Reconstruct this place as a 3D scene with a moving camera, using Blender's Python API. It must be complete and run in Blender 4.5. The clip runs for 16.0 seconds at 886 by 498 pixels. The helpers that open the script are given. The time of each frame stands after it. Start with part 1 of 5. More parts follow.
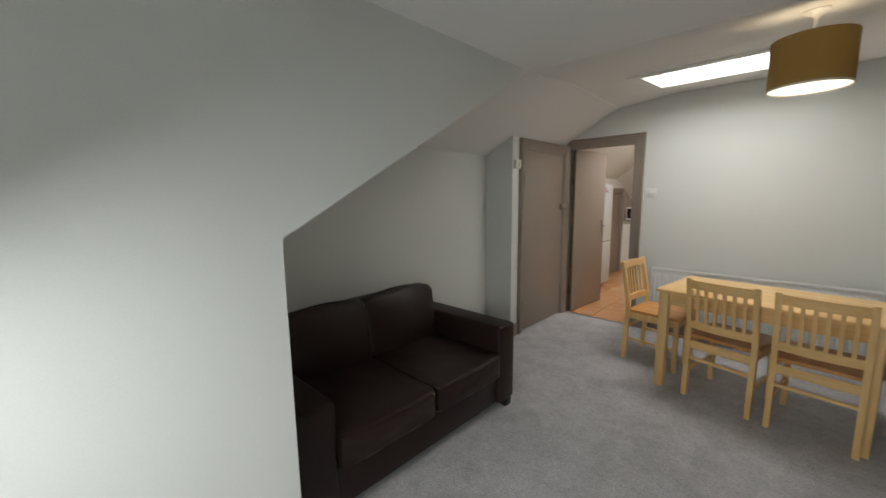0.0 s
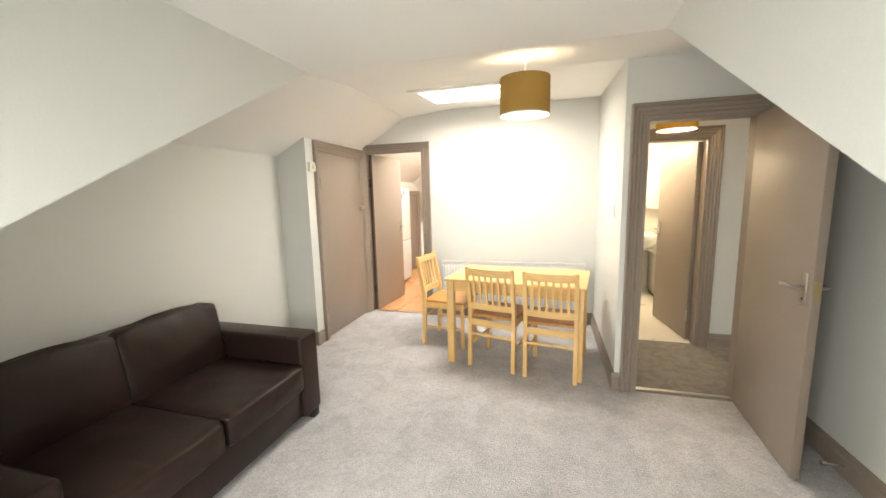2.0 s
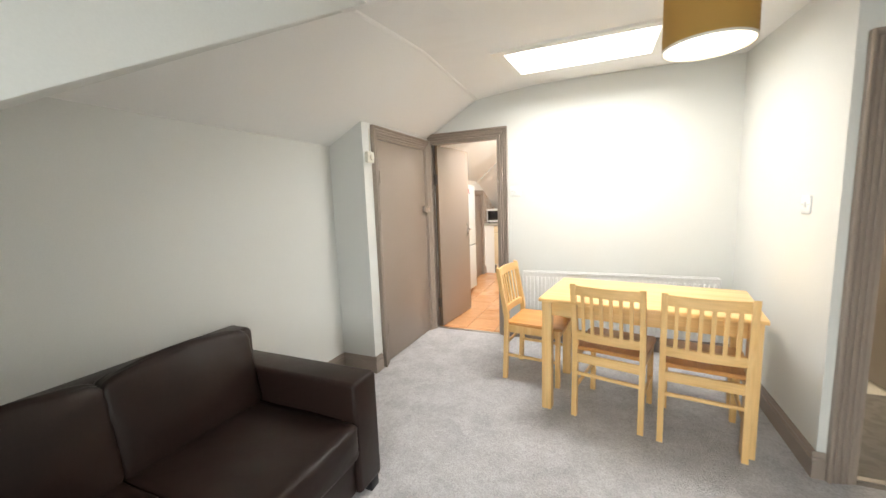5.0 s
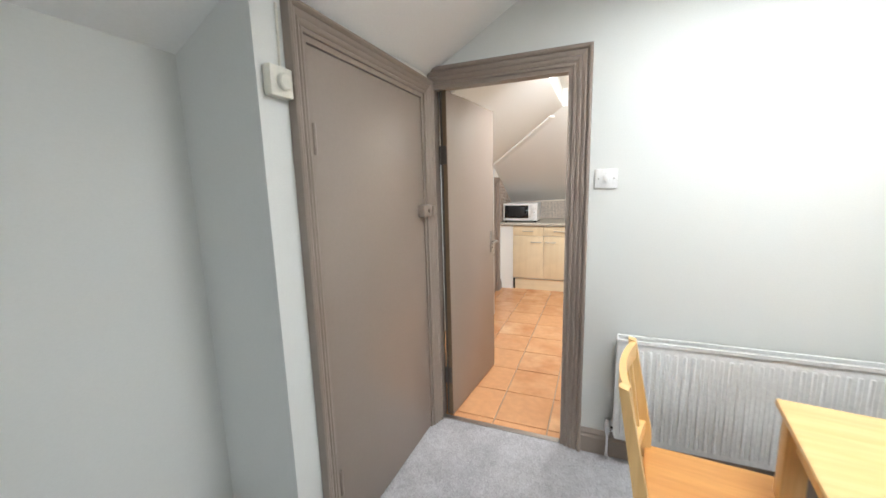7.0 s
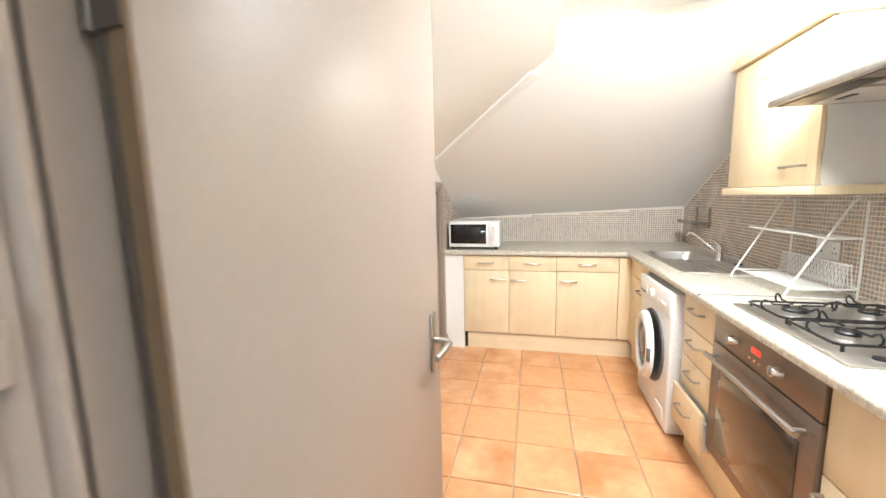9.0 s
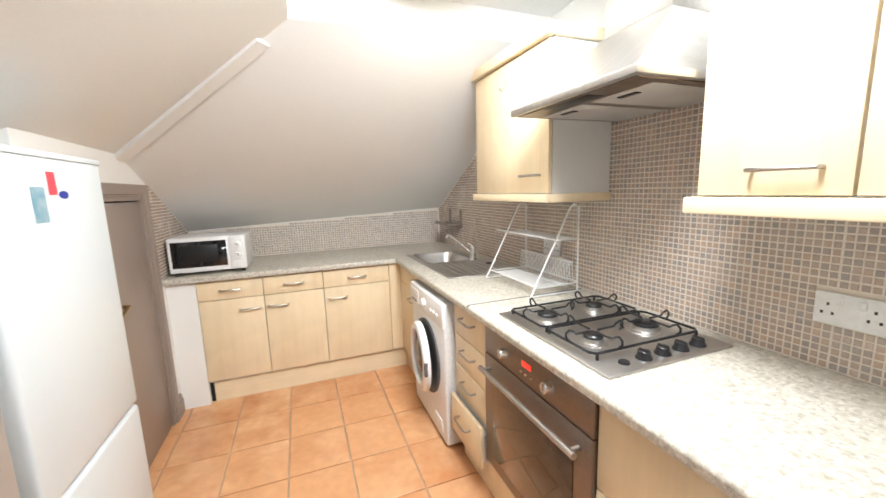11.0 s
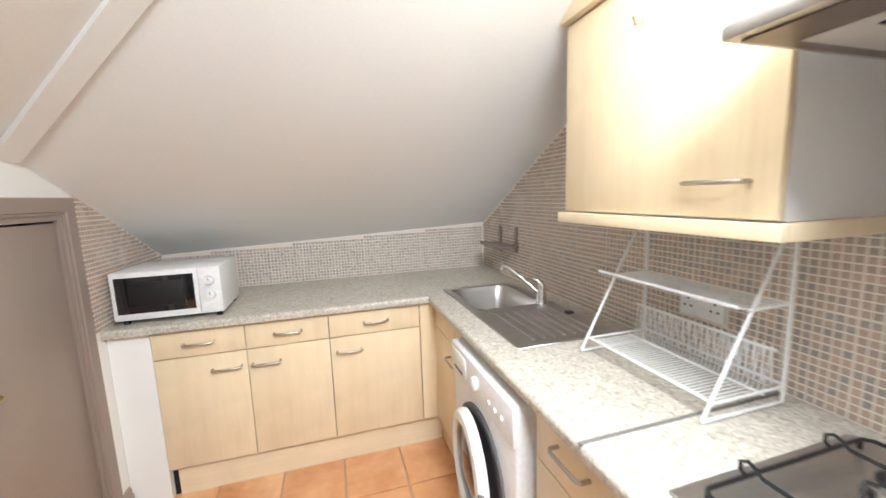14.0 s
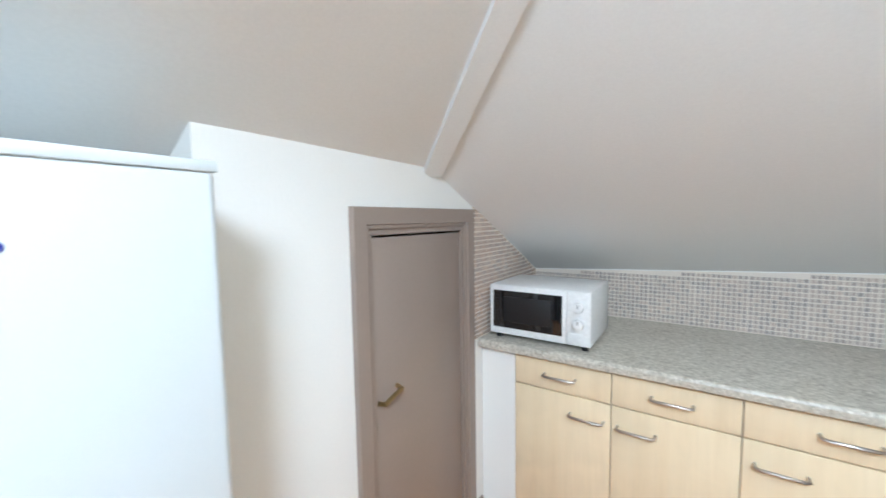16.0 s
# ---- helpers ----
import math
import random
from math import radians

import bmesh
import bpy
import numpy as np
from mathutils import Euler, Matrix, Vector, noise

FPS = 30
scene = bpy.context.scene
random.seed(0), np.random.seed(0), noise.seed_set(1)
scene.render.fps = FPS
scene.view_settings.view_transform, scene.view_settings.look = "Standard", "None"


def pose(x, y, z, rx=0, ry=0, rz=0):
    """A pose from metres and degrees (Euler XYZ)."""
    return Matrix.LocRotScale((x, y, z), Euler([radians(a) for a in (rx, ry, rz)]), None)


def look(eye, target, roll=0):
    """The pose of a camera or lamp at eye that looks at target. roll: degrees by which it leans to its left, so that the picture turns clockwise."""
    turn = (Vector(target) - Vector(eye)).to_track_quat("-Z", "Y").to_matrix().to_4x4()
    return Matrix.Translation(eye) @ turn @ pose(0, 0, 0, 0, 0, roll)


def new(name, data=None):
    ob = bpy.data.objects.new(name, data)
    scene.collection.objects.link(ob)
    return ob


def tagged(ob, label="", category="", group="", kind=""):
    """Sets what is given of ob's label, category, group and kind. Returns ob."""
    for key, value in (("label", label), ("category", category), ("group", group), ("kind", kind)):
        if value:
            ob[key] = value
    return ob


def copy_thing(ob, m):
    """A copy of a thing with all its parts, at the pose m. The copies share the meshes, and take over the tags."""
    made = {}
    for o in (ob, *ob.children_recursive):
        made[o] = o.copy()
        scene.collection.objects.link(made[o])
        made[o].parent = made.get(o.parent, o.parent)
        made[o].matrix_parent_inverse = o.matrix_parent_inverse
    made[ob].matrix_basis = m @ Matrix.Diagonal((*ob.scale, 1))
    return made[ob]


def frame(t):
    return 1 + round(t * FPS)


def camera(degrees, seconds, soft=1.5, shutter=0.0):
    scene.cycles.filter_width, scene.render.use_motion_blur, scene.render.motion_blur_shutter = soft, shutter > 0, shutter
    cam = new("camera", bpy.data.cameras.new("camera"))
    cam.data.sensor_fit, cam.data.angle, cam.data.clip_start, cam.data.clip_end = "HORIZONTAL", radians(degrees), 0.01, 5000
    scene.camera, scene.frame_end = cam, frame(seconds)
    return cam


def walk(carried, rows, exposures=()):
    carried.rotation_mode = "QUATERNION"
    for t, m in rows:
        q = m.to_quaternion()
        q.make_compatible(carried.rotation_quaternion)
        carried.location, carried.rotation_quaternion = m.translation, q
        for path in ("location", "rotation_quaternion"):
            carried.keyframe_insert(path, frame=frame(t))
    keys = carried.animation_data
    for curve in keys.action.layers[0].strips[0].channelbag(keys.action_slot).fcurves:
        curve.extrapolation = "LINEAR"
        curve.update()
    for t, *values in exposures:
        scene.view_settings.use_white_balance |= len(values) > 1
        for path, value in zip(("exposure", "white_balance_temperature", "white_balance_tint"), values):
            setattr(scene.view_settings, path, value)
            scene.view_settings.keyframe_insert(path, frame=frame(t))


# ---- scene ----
cam = camera(99.2, 16.0, shutter=0.25)
PATH = [
    (0, (2.026, -4.215, 1.415), (0.656, -2.785, 1.134), -0.7),
    (0.5, (2.044, -4.193, 1.414), (0.914, -2.567, 1.131), -0.8),
    (1, (2.081, -4.234, 1.41), (1.187, -2.466, 1.138), -0.8),
    (1.5, (2.108, -4.196, 1.425), (1.403, -2.347, 1.136), -1.1),
    (2, (2.132, -4.173, 1.417), (1.593, -2.268, 1.133), -1.3),
    (2.5, (2.155, -4.17, 1.427), (1.755, -2.232, 1.138), -1.5),
    (3, (2.13, -4.15, 1.423), (1.766, -2.205, 1.131), -1.7),
    (3.5, (2.069, -4.114, 1.415), (1.666, -2.177, 1.126), -1.9),
    (4, (1.969, -4.029, 1.388), (1.41, -2.128, 1.115), -2.1),
    (4.5, (1.847, -3.825, 1.375), (1.137, -1.974, 1.114), -2.1),
    (5, (1.683, -3.559, 1.356), (0.888, -1.742, 1.1), -2.1),
    (5.2, (1.617, -3.435, 1.365), (0.813, -1.621, 1.108), -2.0),
    (7.3, (0.761, -1.673, 1.406), (0.025, 0.157, 1.079), -1.1),
    (7.5, (0.699, -1.489, 1.419), (-0.022, 0.348, 1.1), -0.7),
    (8, (0.544, -1.017, 1.424), (-0.142, 0.835, 1.106), -0.7),
    (8.5, (0.420, -0.595, 1.415), (-0.115, 1.312, 1.102), -0.8),
    (9, (0.402, -0.227, 1.378), (-0.056, 1.701, 1.107), -1.3),
    (9.5, (0.410, -0.047, 1.383), (0.151, 1.917, 1.112), -1.1),
    (10, (0.416, 0.080, 1.401), (0.570, 2.056, 1.128), -1.4),
    (10.2, (0.425, 0.115, 1.404), (0.716, 2.073, 1.121), -1.5),
    (12.3, (0.564, 0.391, 1.468), (1.557, 2.101, 1.172), -2.1),
    (12.5, (0.559, 0.438, 1.474), (1.562, 2.143, 1.180), -2.1),
    (13, (0.547, 0.580, 1.480), (1.534, 2.294, 1.180), -2.4),
    (13.5, (0.608, 0.797, 1.467), (1.479, 2.574, 1.175), -2.0),
    (14, (0.661, 1.039, 1.463), (1.219, 2.938, 1.182), -1.9),
    (14.5, (0.628, 1.289, 1.453), (0.906, 3.253, 1.197), -1.5),
    (15, (0.593, 1.477, 1.456), (0.462, 3.459, 1.221), -1.1),
    (15.5, (0.536, 1.565, 1.474), (-0.113, 3.445, 1.264), -0.5),
    (16, (0.478, 1.523, 1.461), (-0.650, 3.167, 1.305), -0.9),
]
EXPOSURES = [(0, -2.15, 7000, 10), (0.5, -1.75, 7200, 11), (1, -1.2, 7700, 12), (1.5, -0.77, 8000, 12), (2, -0.5, 7800, 11), (3.5, -0.42, 7500, 11),
             (4.3, -0.5, 7400, 11), (5.2, -0.7, 7000, 10), (7.3, -1.05, 6300, 8), (8, -0.95, 6200, 6), (8.5, -0.75, 6300, 6), (9, -0.52, 6400, 7),
             (10.2, -0.72, 6350, 8), (12.3, -0.9, 6150, 8), (13.5, -0.86, 6100, 8), (14.5, -0.68, 5850, 7), (15.2, -0.64, 5600, 6), (15.6, -0.7, 5400, 4),
             (16, -0.88, 5250, 2)]
walk(cam, [(t, look(eye, target, roll)) for t, eye, target, roll in PATH], EXPOSURES)

# ---- world and lights ----
world = bpy.data.worlds.new("sky")
scene.world = world
world.use_nodes = True
wn = world.node_tree.nodes
sky = wn.new("ShaderNodeTexSky")
sky.sky_type, sky.sun_disc = "NISHITA", False
sky.sun_elevation, sky.sun_rotation = radians(48), radians(200)
world.node_tree.links.new(sky.outputs[0], wn["Background"].inputs[0])
wn["Background"].inputs[1].default_value = 0.10


def lamp(name, kind, at, energy, colour, size=0.2, size_y=None, target=None, angle=None):
    data = bpy.data.lights.new(name, kind)
    data.energy, data.color = energy, colour
    ob = new(name, data)
    ob.matrix_world = look(at, target) if target else pose(*at)
    if kind == "AREA":
        data.shape = "RECTANGLE" if size_y else "DISK"
        data.size = size
        if size_y:
            data.size_y = size_y
    elif kind == "POINT":
        data.shadow_soft_size = size
    elif kind == "SUN":
        data.angle = angle
    return ob


lamp("overcast_sun", "SUN", (0, -9, 9), 0.8, (1.0, 0.96, 0.9), target=(-1.0, 0, 0), angle=radians(25))
lamp("window_daylight", "AREA", (1.72, -4.86, 1.20), 104, (0.86, 0.94, 1.0), 1.36, 0.70, target=(1.95, -3.86, -0.25))
lamp("skylight_daylight", "AREA", (1.50, -0.78, 2.392), 52, (0.94, 0.97, 1.0), 0.85, 0.53, target=(1.50, -0.775, 0))
lamp("pendant_bulb", "POINT", (1.99, -1.93, 1.965), 9, (1.0, 0.80, 0.52), 0.035)
lamp("hall_bulb", "POINT", (3.05, -0.85, 1.965), 210, (1.0, 0.80, 0.50), 0.035)
lamp("bathroom_lamp", "POINT", (2.98, 0.55, 2.05), 80, (1.0, 0.90, 0.74), 0.08)
lamp("kitchen_lamp", "AREA", (1.07, 1.63, 2.21), 14, (1.0, 0.95, 0.87), 0.27, target=(1.07, 1.631, 0))
lamp("kitchen_skylight_daylight", "AREA", (0.99, 0.68, 2.33), 118, (0.96, 0.97, 1.0), 0.56, 0.42, target=(0.98, 2.4, 0.75))


# ---- materials ----
def srgb(r, g, b):
    return tuple(((c / 255 + 0.055) / 1.055) ** 2.4 if c > 10 else c / 3295 for c in (r, g, b)) + (1,)


def material(name, colour, rough=0.5, metal=0.0, second=None, scale=3.0, grain=60.0, bump=0.05, dist=0.002,
             stretch=(1, 1, 1), random=None, island=False, spec=0.5, amount=0.5, coat=0.0, detail=6, grainv=0.06):
    """A surface with large stains, fine grain, bump and uneven gloss. random: a colour that single pieces vary to."""
    mat = bpy.data.materials.new(name)
    mat.use_nodes = True
    n, l = mat.node_tree.nodes, mat.node_tree.links
    b = n["Principled BSDF"]
    co, mp = n.new("ShaderNodeTexCoord"), n.new("ShaderNodeMapping")
    mp.inputs["Scale"].default_value = stretch
    if random and not island:
        shift = n.new("ShaderNodeMath")
        shift.operation = "MULTIPLY"
        shift.inputs[1].default_value = 61.0
        l.new(n.new("ShaderNodeObjectInfo").outputs["Random"], shift.inputs[0])
        l.new(shift.outputs[0], mp.inputs["Location"])
    l.new(co.outputs["Object"], mp.inputs[0])
    big, fine = n.new("ShaderNodeTexNoise"), n.new("ShaderNodeTexNoise")
    for node, s in ((big, scale), (fine, grain)):
        node.inputs["Scale"].default_value, node.inputs["Detail"].default_value = s, detail
        l.new(mp.outputs[0], node.inputs["Vector"])
    ramp = n.new("ShaderNodeMapRange")
    ramp.inputs[1].default_value, ramp.inputs[2].default_value = 0.32, 0.68
    l.new(big.outputs[0], ramp.inputs[0])
    mix = n.new("ShaderNodeMix")
    mix.data_type = "RGBA"
    mix.inputs["A"].default_value = colour
    mix.inputs["B"].default_value = second or tuple(c * 0.86 for c in colour[:3]) + (1,)
    scaled = n.new("ShaderNodeMath")
    scaled.operation = "MULTIPLY"
    scaled.inputs[1].default_value = amount
    l.new(ramp.outputs[0], scaled.inputs[0])
    l.new(scaled.outputs[0], mix.inputs[0])
    out = mix.outputs["Result"]
    if random:
        src = n.new("ShaderNodeNewGeometry").outputs["Random Per Island"] if island else n.new("ShaderNodeObjectInfo").outputs["Random"]
        mix2 = n.new("ShaderNodeMix")
        mix2.data_type = "RGBA"
        l.new(src, mix2.inputs[0])
        l.new(out, mix2.inputs["A"])
        mix2.inputs["B"].default_value = random
        out = mix2.outputs["Result"]
    hv = n.new("ShaderNodeMapRange")
    hv.inputs[1].default_value, hv.inputs[2].default_value = 0.3, 0.7
    hv.inputs[3].default_value, hv.inputs[4].default_value = 1 - grainv, 1 + grainv
    l.new(fine.outputs[0], hv.inputs[0])
    hsv = n.new("ShaderNodeHueSaturation")
    l.new(hv.outputs[0], hsv.inputs["Value"])
    l.new(out, hsv.inputs["Color"])
    l.new(hsv.outputs[0], b.inputs["Base Color"])
    rr = n.new("ShaderNodeMapRange")
    rr.inputs[3].default_value, rr.inputs[4].default_value = max(rough - 0.08, 0.02), min(rough + 0.08, 1)
    l.new(big.outputs[0], rr.inputs[0])
    l.new(rr.outputs[0], b.inputs["Roughness"])
    b.inputs["Metallic"].default_value = metal
    b.inputs["Specular IOR Level"].default_value = spec
    b.inputs["Coat Weight"].default_value = coat
    if bump:
        bp = n.new("ShaderNodeBump")
        bp.inputs["Strength"].default_value, bp.inputs["Distance"].default_value = bump, dist
        l.new(fine.outputs[0], bp.inputs["Height"])
        l.new(bp.outputs[0], b.inputs["Normal"])
    return mat


def wood(name, light, dark, rough=0.4, axis=2, scale=1.0, coat=0.0, soft=False):
    """Straight-grained timber: long streaks along one axis, with broad tone changes."""
    st = [14.0 * scale] * 3
    st[axis] = 0.9 * scale
    return material(name, light, rough, second=dark, scale=2.2, grain=9, bump=0.06, dist=0.001, stretch=st, amount=0.35 if soft else 0.55, coat=coat, grainv=0.025 if soft else 0.06)


def speckle(name, base, dark, pale, rough=0.35):
    """Laminate worktop: crushed-stone print with two sizes of fleck."""
    mat = material(name, base, rough, scale=4, grain=140, bump=0.02)
    n, l = mat.node_tree.nodes, mat.node_tree.links
    b = n["Principled BSDF"]
    co = n.new("ShaderNodeTexCoord")
    cur = b.inputs["Base Color"].links[0].from_socket
    for size, colour, low, high in ((70, dark, 0.52, 0.62), (95, pale, 0.50, 0.60), (30, dark, 0.56, 0.76), (44, pale, 0.56, 0.72)):
        t, r, m = n.new("ShaderNodeTexNoise"), n.new("ShaderNodeMapRange"), n.new("ShaderNodeMix")
        t.inputs["Scale"].default_value, t.inputs["Detail"].default_value = size, 4
        r.inputs[1].default_value, r.inputs[2].default_value, r.inputs[4].default_value = low, high, 0.5
        m.data_type = "RGBA"
        l.new(co.outputs["Object"], t.inputs["Vector"])
        l.new(t.outputs[0], r.inputs[0])
        l.new(r.outputs[0], m.inputs[0])
        l.new(cur, m.inputs["A"])
        m.inputs["B"].default_value = colour
        cur = m.outputs["Result"]
    l.new(cur, b.inputs["Base Color"])
    return mat


def glow(name, colour, strength):
    mat = bpy.data.materials.new(name)
    mat.use_nodes = True
    b = mat.node_tree.nodes["Principled BSDF"]
    b.inputs["Base Color"].default_value = colour
    b.inputs["Emission Color"].default_value = colour
    b.inputs["Emission Strength"].default_value = strength
    return mat


PAINT = material("wall_paint", (0.70, 0.708, 0.682, 1), 0.85, second=(0.655, 0.665, 0.636, 1), scale=0.8, grain=180, bump=0.015, dist=0.001, grainv=0.02)
CEILP = material("ceiling_paint", (0.85, 0.85, 0.835, 1), 0.85, second=(0.82, 0.82, 0.80, 1), scale=0.7, grain=150, bump=0.015, dist=0.001, grainv=0.02)
WHITEP = material("white_paint", (0.84, 0.835, 0.80, 1), 0.6, second=(0.79, 0.78, 0.74, 1), scale=1.0, grain=120, bump=0.006, dist=0.001, grainv=0.01)
TAUPE = material("taupe_gloss_paint", (0.285, 0.232, 0.196, 1), 0.40, second=(0.272, 0.220, 0.184, 1), scale=1.1, grain=90, bump=0.012, dist=0.001, grainv=0.02)
CARPET = material("grey_carpet", (0.57, 0.562, 0.575, 1), 0.97, second=(0.46, 0.452, 0.465, 1), scale=7, grain=110, bump=1.0, dist=0.008, amount=0.8, spec=0.1, detail=12, grainv=0.19)
HALLCARPET = material("brown_hall_carpet", (0.30, 0.275, 0.255, 1), 0.97, second=(0.23, 0.21, 0.195, 1), scale=3.0, grain=420, bump=0.8, dist=0.006, spec=0.1)
LEATHER = material("dark_brown_leather", (0.022, 0.0115, 0.0092, 1), 0.40, second=(0.014, 0.0075, 0.0062, 1), scale=5, grain=160, bump=0.25, dist=0.0015, spec=0.25)


def mottle(mat, scale, low, high, dark):
    """Adds a further layer of uneven tone to a material."""
    n, l = mat.node_tree.nodes, mat.node_tree.links
    base = n["Principled BSDF"].inputs["Base Color"]
    was = base.links[0].from_socket
    co, t, r, h = n.new("ShaderNodeTexCoord"), n.new("ShaderNodeTexNoise"), n.new("ShaderNodeMapRange"), n.new("ShaderNodeHueSaturation")
    t.inputs["Scale"].default_value, t.inputs["Detail"].default_value, t.inputs["Distortion"].default_value = scale, 5, 0.8
    r.inputs[1].default_value, r.inputs[2].default_value, r.inputs[3].default_value, r.inputs[4].default_value = low, high, dark, 1.0
    l.new(co.outputs["Object"], t.inputs["Vector"])
    l.new(t.outputs[0], r.inputs[0])
    l.new(r.outputs[0], h.inputs["Value"])
    l.new(was, h.inputs["Color"])
    l.new(h.outputs[0], base)


def creases(mat, scale, strength, dist):
    """Adds broad soft creases under the fine relief."""
    n, l = mat.node_tree.nodes, mat.node_tree.links
    b = n["Principled BSDF"]
    fine = b.inputs["Normal"].links[0].from_node
    co, t, bp = n.new("ShaderNodeTexCoord"), n.new("ShaderNodeTexNoise"), n.new("ShaderNodeBump")
    t.inputs["Scale"].default_value, t.inputs["Detail"].default_value, t.inputs["Distortion"].default_value = scale, 2, 1.2
    bp.inputs["Strength"].default_value, bp.inputs["Distance"].default_value = strength, dist
    l.new(co.outputs["Object"], t.inputs["Vector"])
    l.new(t.outputs[0], bp.inputs["Height"])
    l.new(bp.outputs[0], fine.inputs["Normal"])


mottle(CARPET, 34, 0.36, 0.60, 0.86)
mottle(CARPET, 3.2, 0.34, 0.56, 0.88)
mottle(HALLCARPET, 14, 0.40, 0.58, 0.84)
creases(LEATHER, 5.0, 0.10, 0.02)

PINE = wood("pine_wood", srgb(236, 198, 138), srgb(216, 166, 100), 0.38)
PINEX = wood("pine_wood_across", srgb(236, 198, 138), srgb(216, 166, 100), 0.38, axis=0)
PINED = wood("pine_seat_wood", srgb(205, 148, 84), srgb(182, 122, 62), 0.35, axis=1)
MAPLE = wood("maple_laminate", srgb(235, 217, 183), srgb(220, 196, 154), 0.36, axis=2, scale=0.6, soft=True)
MAPLEX = wood("maple_trim", srgb(236, 219, 186), srgb(224, 201, 162), 0.36, axis=0, scale=0.6, soft=True)
mottle(MAPLE, 4.0, 0.36, 0.62, 0.92)
mottle(MAPLEX, 4.0, 0.36, 0.62, 0.94)
CARCASS = material("white_melamine", (0.80, 0.80, 0.79, 1), 0.4, scale=2, grain=90, bump=0.004, grainv=0.012)
WORKTOP = speckle("stone_effect_worktop", srgb(190, 184, 170), srgb(132, 123, 107), srgb(226, 221, 208))
SHELFMETAL = material("dull_bronze_metal", (0.33, 0.285, 0.245, 1), 0.42, 0.6, scale=4, grain=80, bump=0.01)
DARKSTEEL = material("dark_brown_steel", (0.085, 0.07, 0.058, 1), 0.5, 0.3, scale=5, grain=70, bump=0.02)
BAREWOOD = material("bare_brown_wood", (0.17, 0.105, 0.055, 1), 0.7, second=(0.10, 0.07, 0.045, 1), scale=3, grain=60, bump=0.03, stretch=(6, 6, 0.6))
TERRA = material("terracotta_tile", srgb(226, 180, 136), 0.22, second=srgb(194, 132, 86), scale=4.6, grain=22, bump=0.06, dist=0.002, amount=1.0, random=srgb(214, 160, 114), detail=4)
GROUT = material("grey_brown_grout", srgb(176, 156, 132), 0.9, scale=6, grain=200, bump=0.3)
MOSAIC = material("mosaic_tile", srgb(198, 172, 150), 0.26, second=srgb(184, 163, 146), scale=9, grain=90, bump=0.03, random=srgb(158, 150, 143), island=True, amount=0.9)
MOSAICP = material("mosaic_piece", srgb(198, 172, 150), 0.26, second=srgb(184, 163, 146), scale=9, grain=90, bump=0.03, random=srgb(158, 150, 143), amount=0.9)
MOSAICB = material("pale_mosaic_tile", srgb(202, 186, 172), 0.26, second=srgb(190, 177, 165), scale=9, grain=90, bump=0.03, random=srgb(160, 154, 149), island=True, amount=0.9)
PALEGROUT = material("pale_grout", srgb(228, 219, 206), 0.9, scale=6, grain=200, bump=0.2)
STEEL = material("brushed_steel", (0.57, 0.555, 0.53, 1), 0.37, 1.0, second=(0.46, 0.445, 0.425, 1), scale=3, grain=50, bump=0.03, dist=0.0005, stretch=(1, 14, 1))
CHROME = material("chrome", (0.72, 0.72, 0.72, 1), 0.12, 1.0, scale=3, grain=50, bump=0.0)
SATIN = material("satin_nickel", (0.50, 0.47, 0.44, 1), 0.38, 1.0, scale=4, grain=80, bump=0.0)
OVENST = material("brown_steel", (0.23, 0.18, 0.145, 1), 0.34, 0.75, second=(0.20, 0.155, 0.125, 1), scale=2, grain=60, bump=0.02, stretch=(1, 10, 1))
BLACK = material("black_enamel", (0.012, 0.012, 0.013, 1), 0.35, scale=8, grain=90, bump=0.05)
BLACKGLASS = material("black_glass", (0.010, 0.010, 0.011, 1), 0.08, scale=2, grain=30, bump=0.0, coat=0.5)
OVENGLASS = material("brown_oven_glass", (0.045, 0.032, 0.025, 1), 0.10, scale=2, grain=30, bump=0.0, coat=0.5)
PLASTIC = material("white_plastic", (0.80, 0.80, 0.79, 1), 0.32, second=(0.76, 0.76, 0.74, 1), scale=2, grain=60, bump=0.01)
CREAM = material("cream_plastic", (0.74, 0.71, 0.62, 1), 0.4, scale=2, grain=60, bump=0.01)
FRIDGE = material("pale_fridge_enamel", (0.62, 0.66, 0.67, 1), 0.30, second=(0.60, 0.635, 0.645, 1), scale=1.5, grain=300, bump=0.02, dist=0.0005, grainv=0.01)
WIRE = material("white_coated_wire", (0.82, 0.82, 0.80, 1), 0.4, scale=6, grain=80, bump=0.0)
BRASS = material("brass", (0.42, 0.32, 0.16, 1), 0.36, 1.0, scale=5, grain=60, bump=0.0)
CERAMIC = material("white_ceramic", (0.84, 0.83, 0.80, 1), 0.15, scale=2, grain=60, bump=0.0)
BATHTILE = material("cream_bathroom_tile", (0.78, 0.74, 0.65, 1), 0.3, second=(0.74, 0.69, 0.60, 1), scale=3, grain=60, bump=0.03)
DARKGAP = material("dark_void", (0.01, 0.009, 0.008, 1), 0.9, scale=3, grain=50, bump=0.0)
FILTER = material("pale_grey_metal", (0.50, 0.485, 0.46, 1), 0.45, 0.1, scale=4, grain=80, bump=0.01, grainv=0.02)
JOINT = material("grey_joint_strip", (0.24, 0.235, 0.22, 1), 0.5, 0.4, scale=5, grain=70, bump=0.02)
GREYRUB = material("grey_rubber", (0.12, 0.12, 0.125, 1), 0.6, scale=3, grain=70, bump=0.03)
BLUEINK = material("blue_print", (0.02, 0.03, 0.25, 1), 0.5, scale=3, grain=50, bump=0.0)
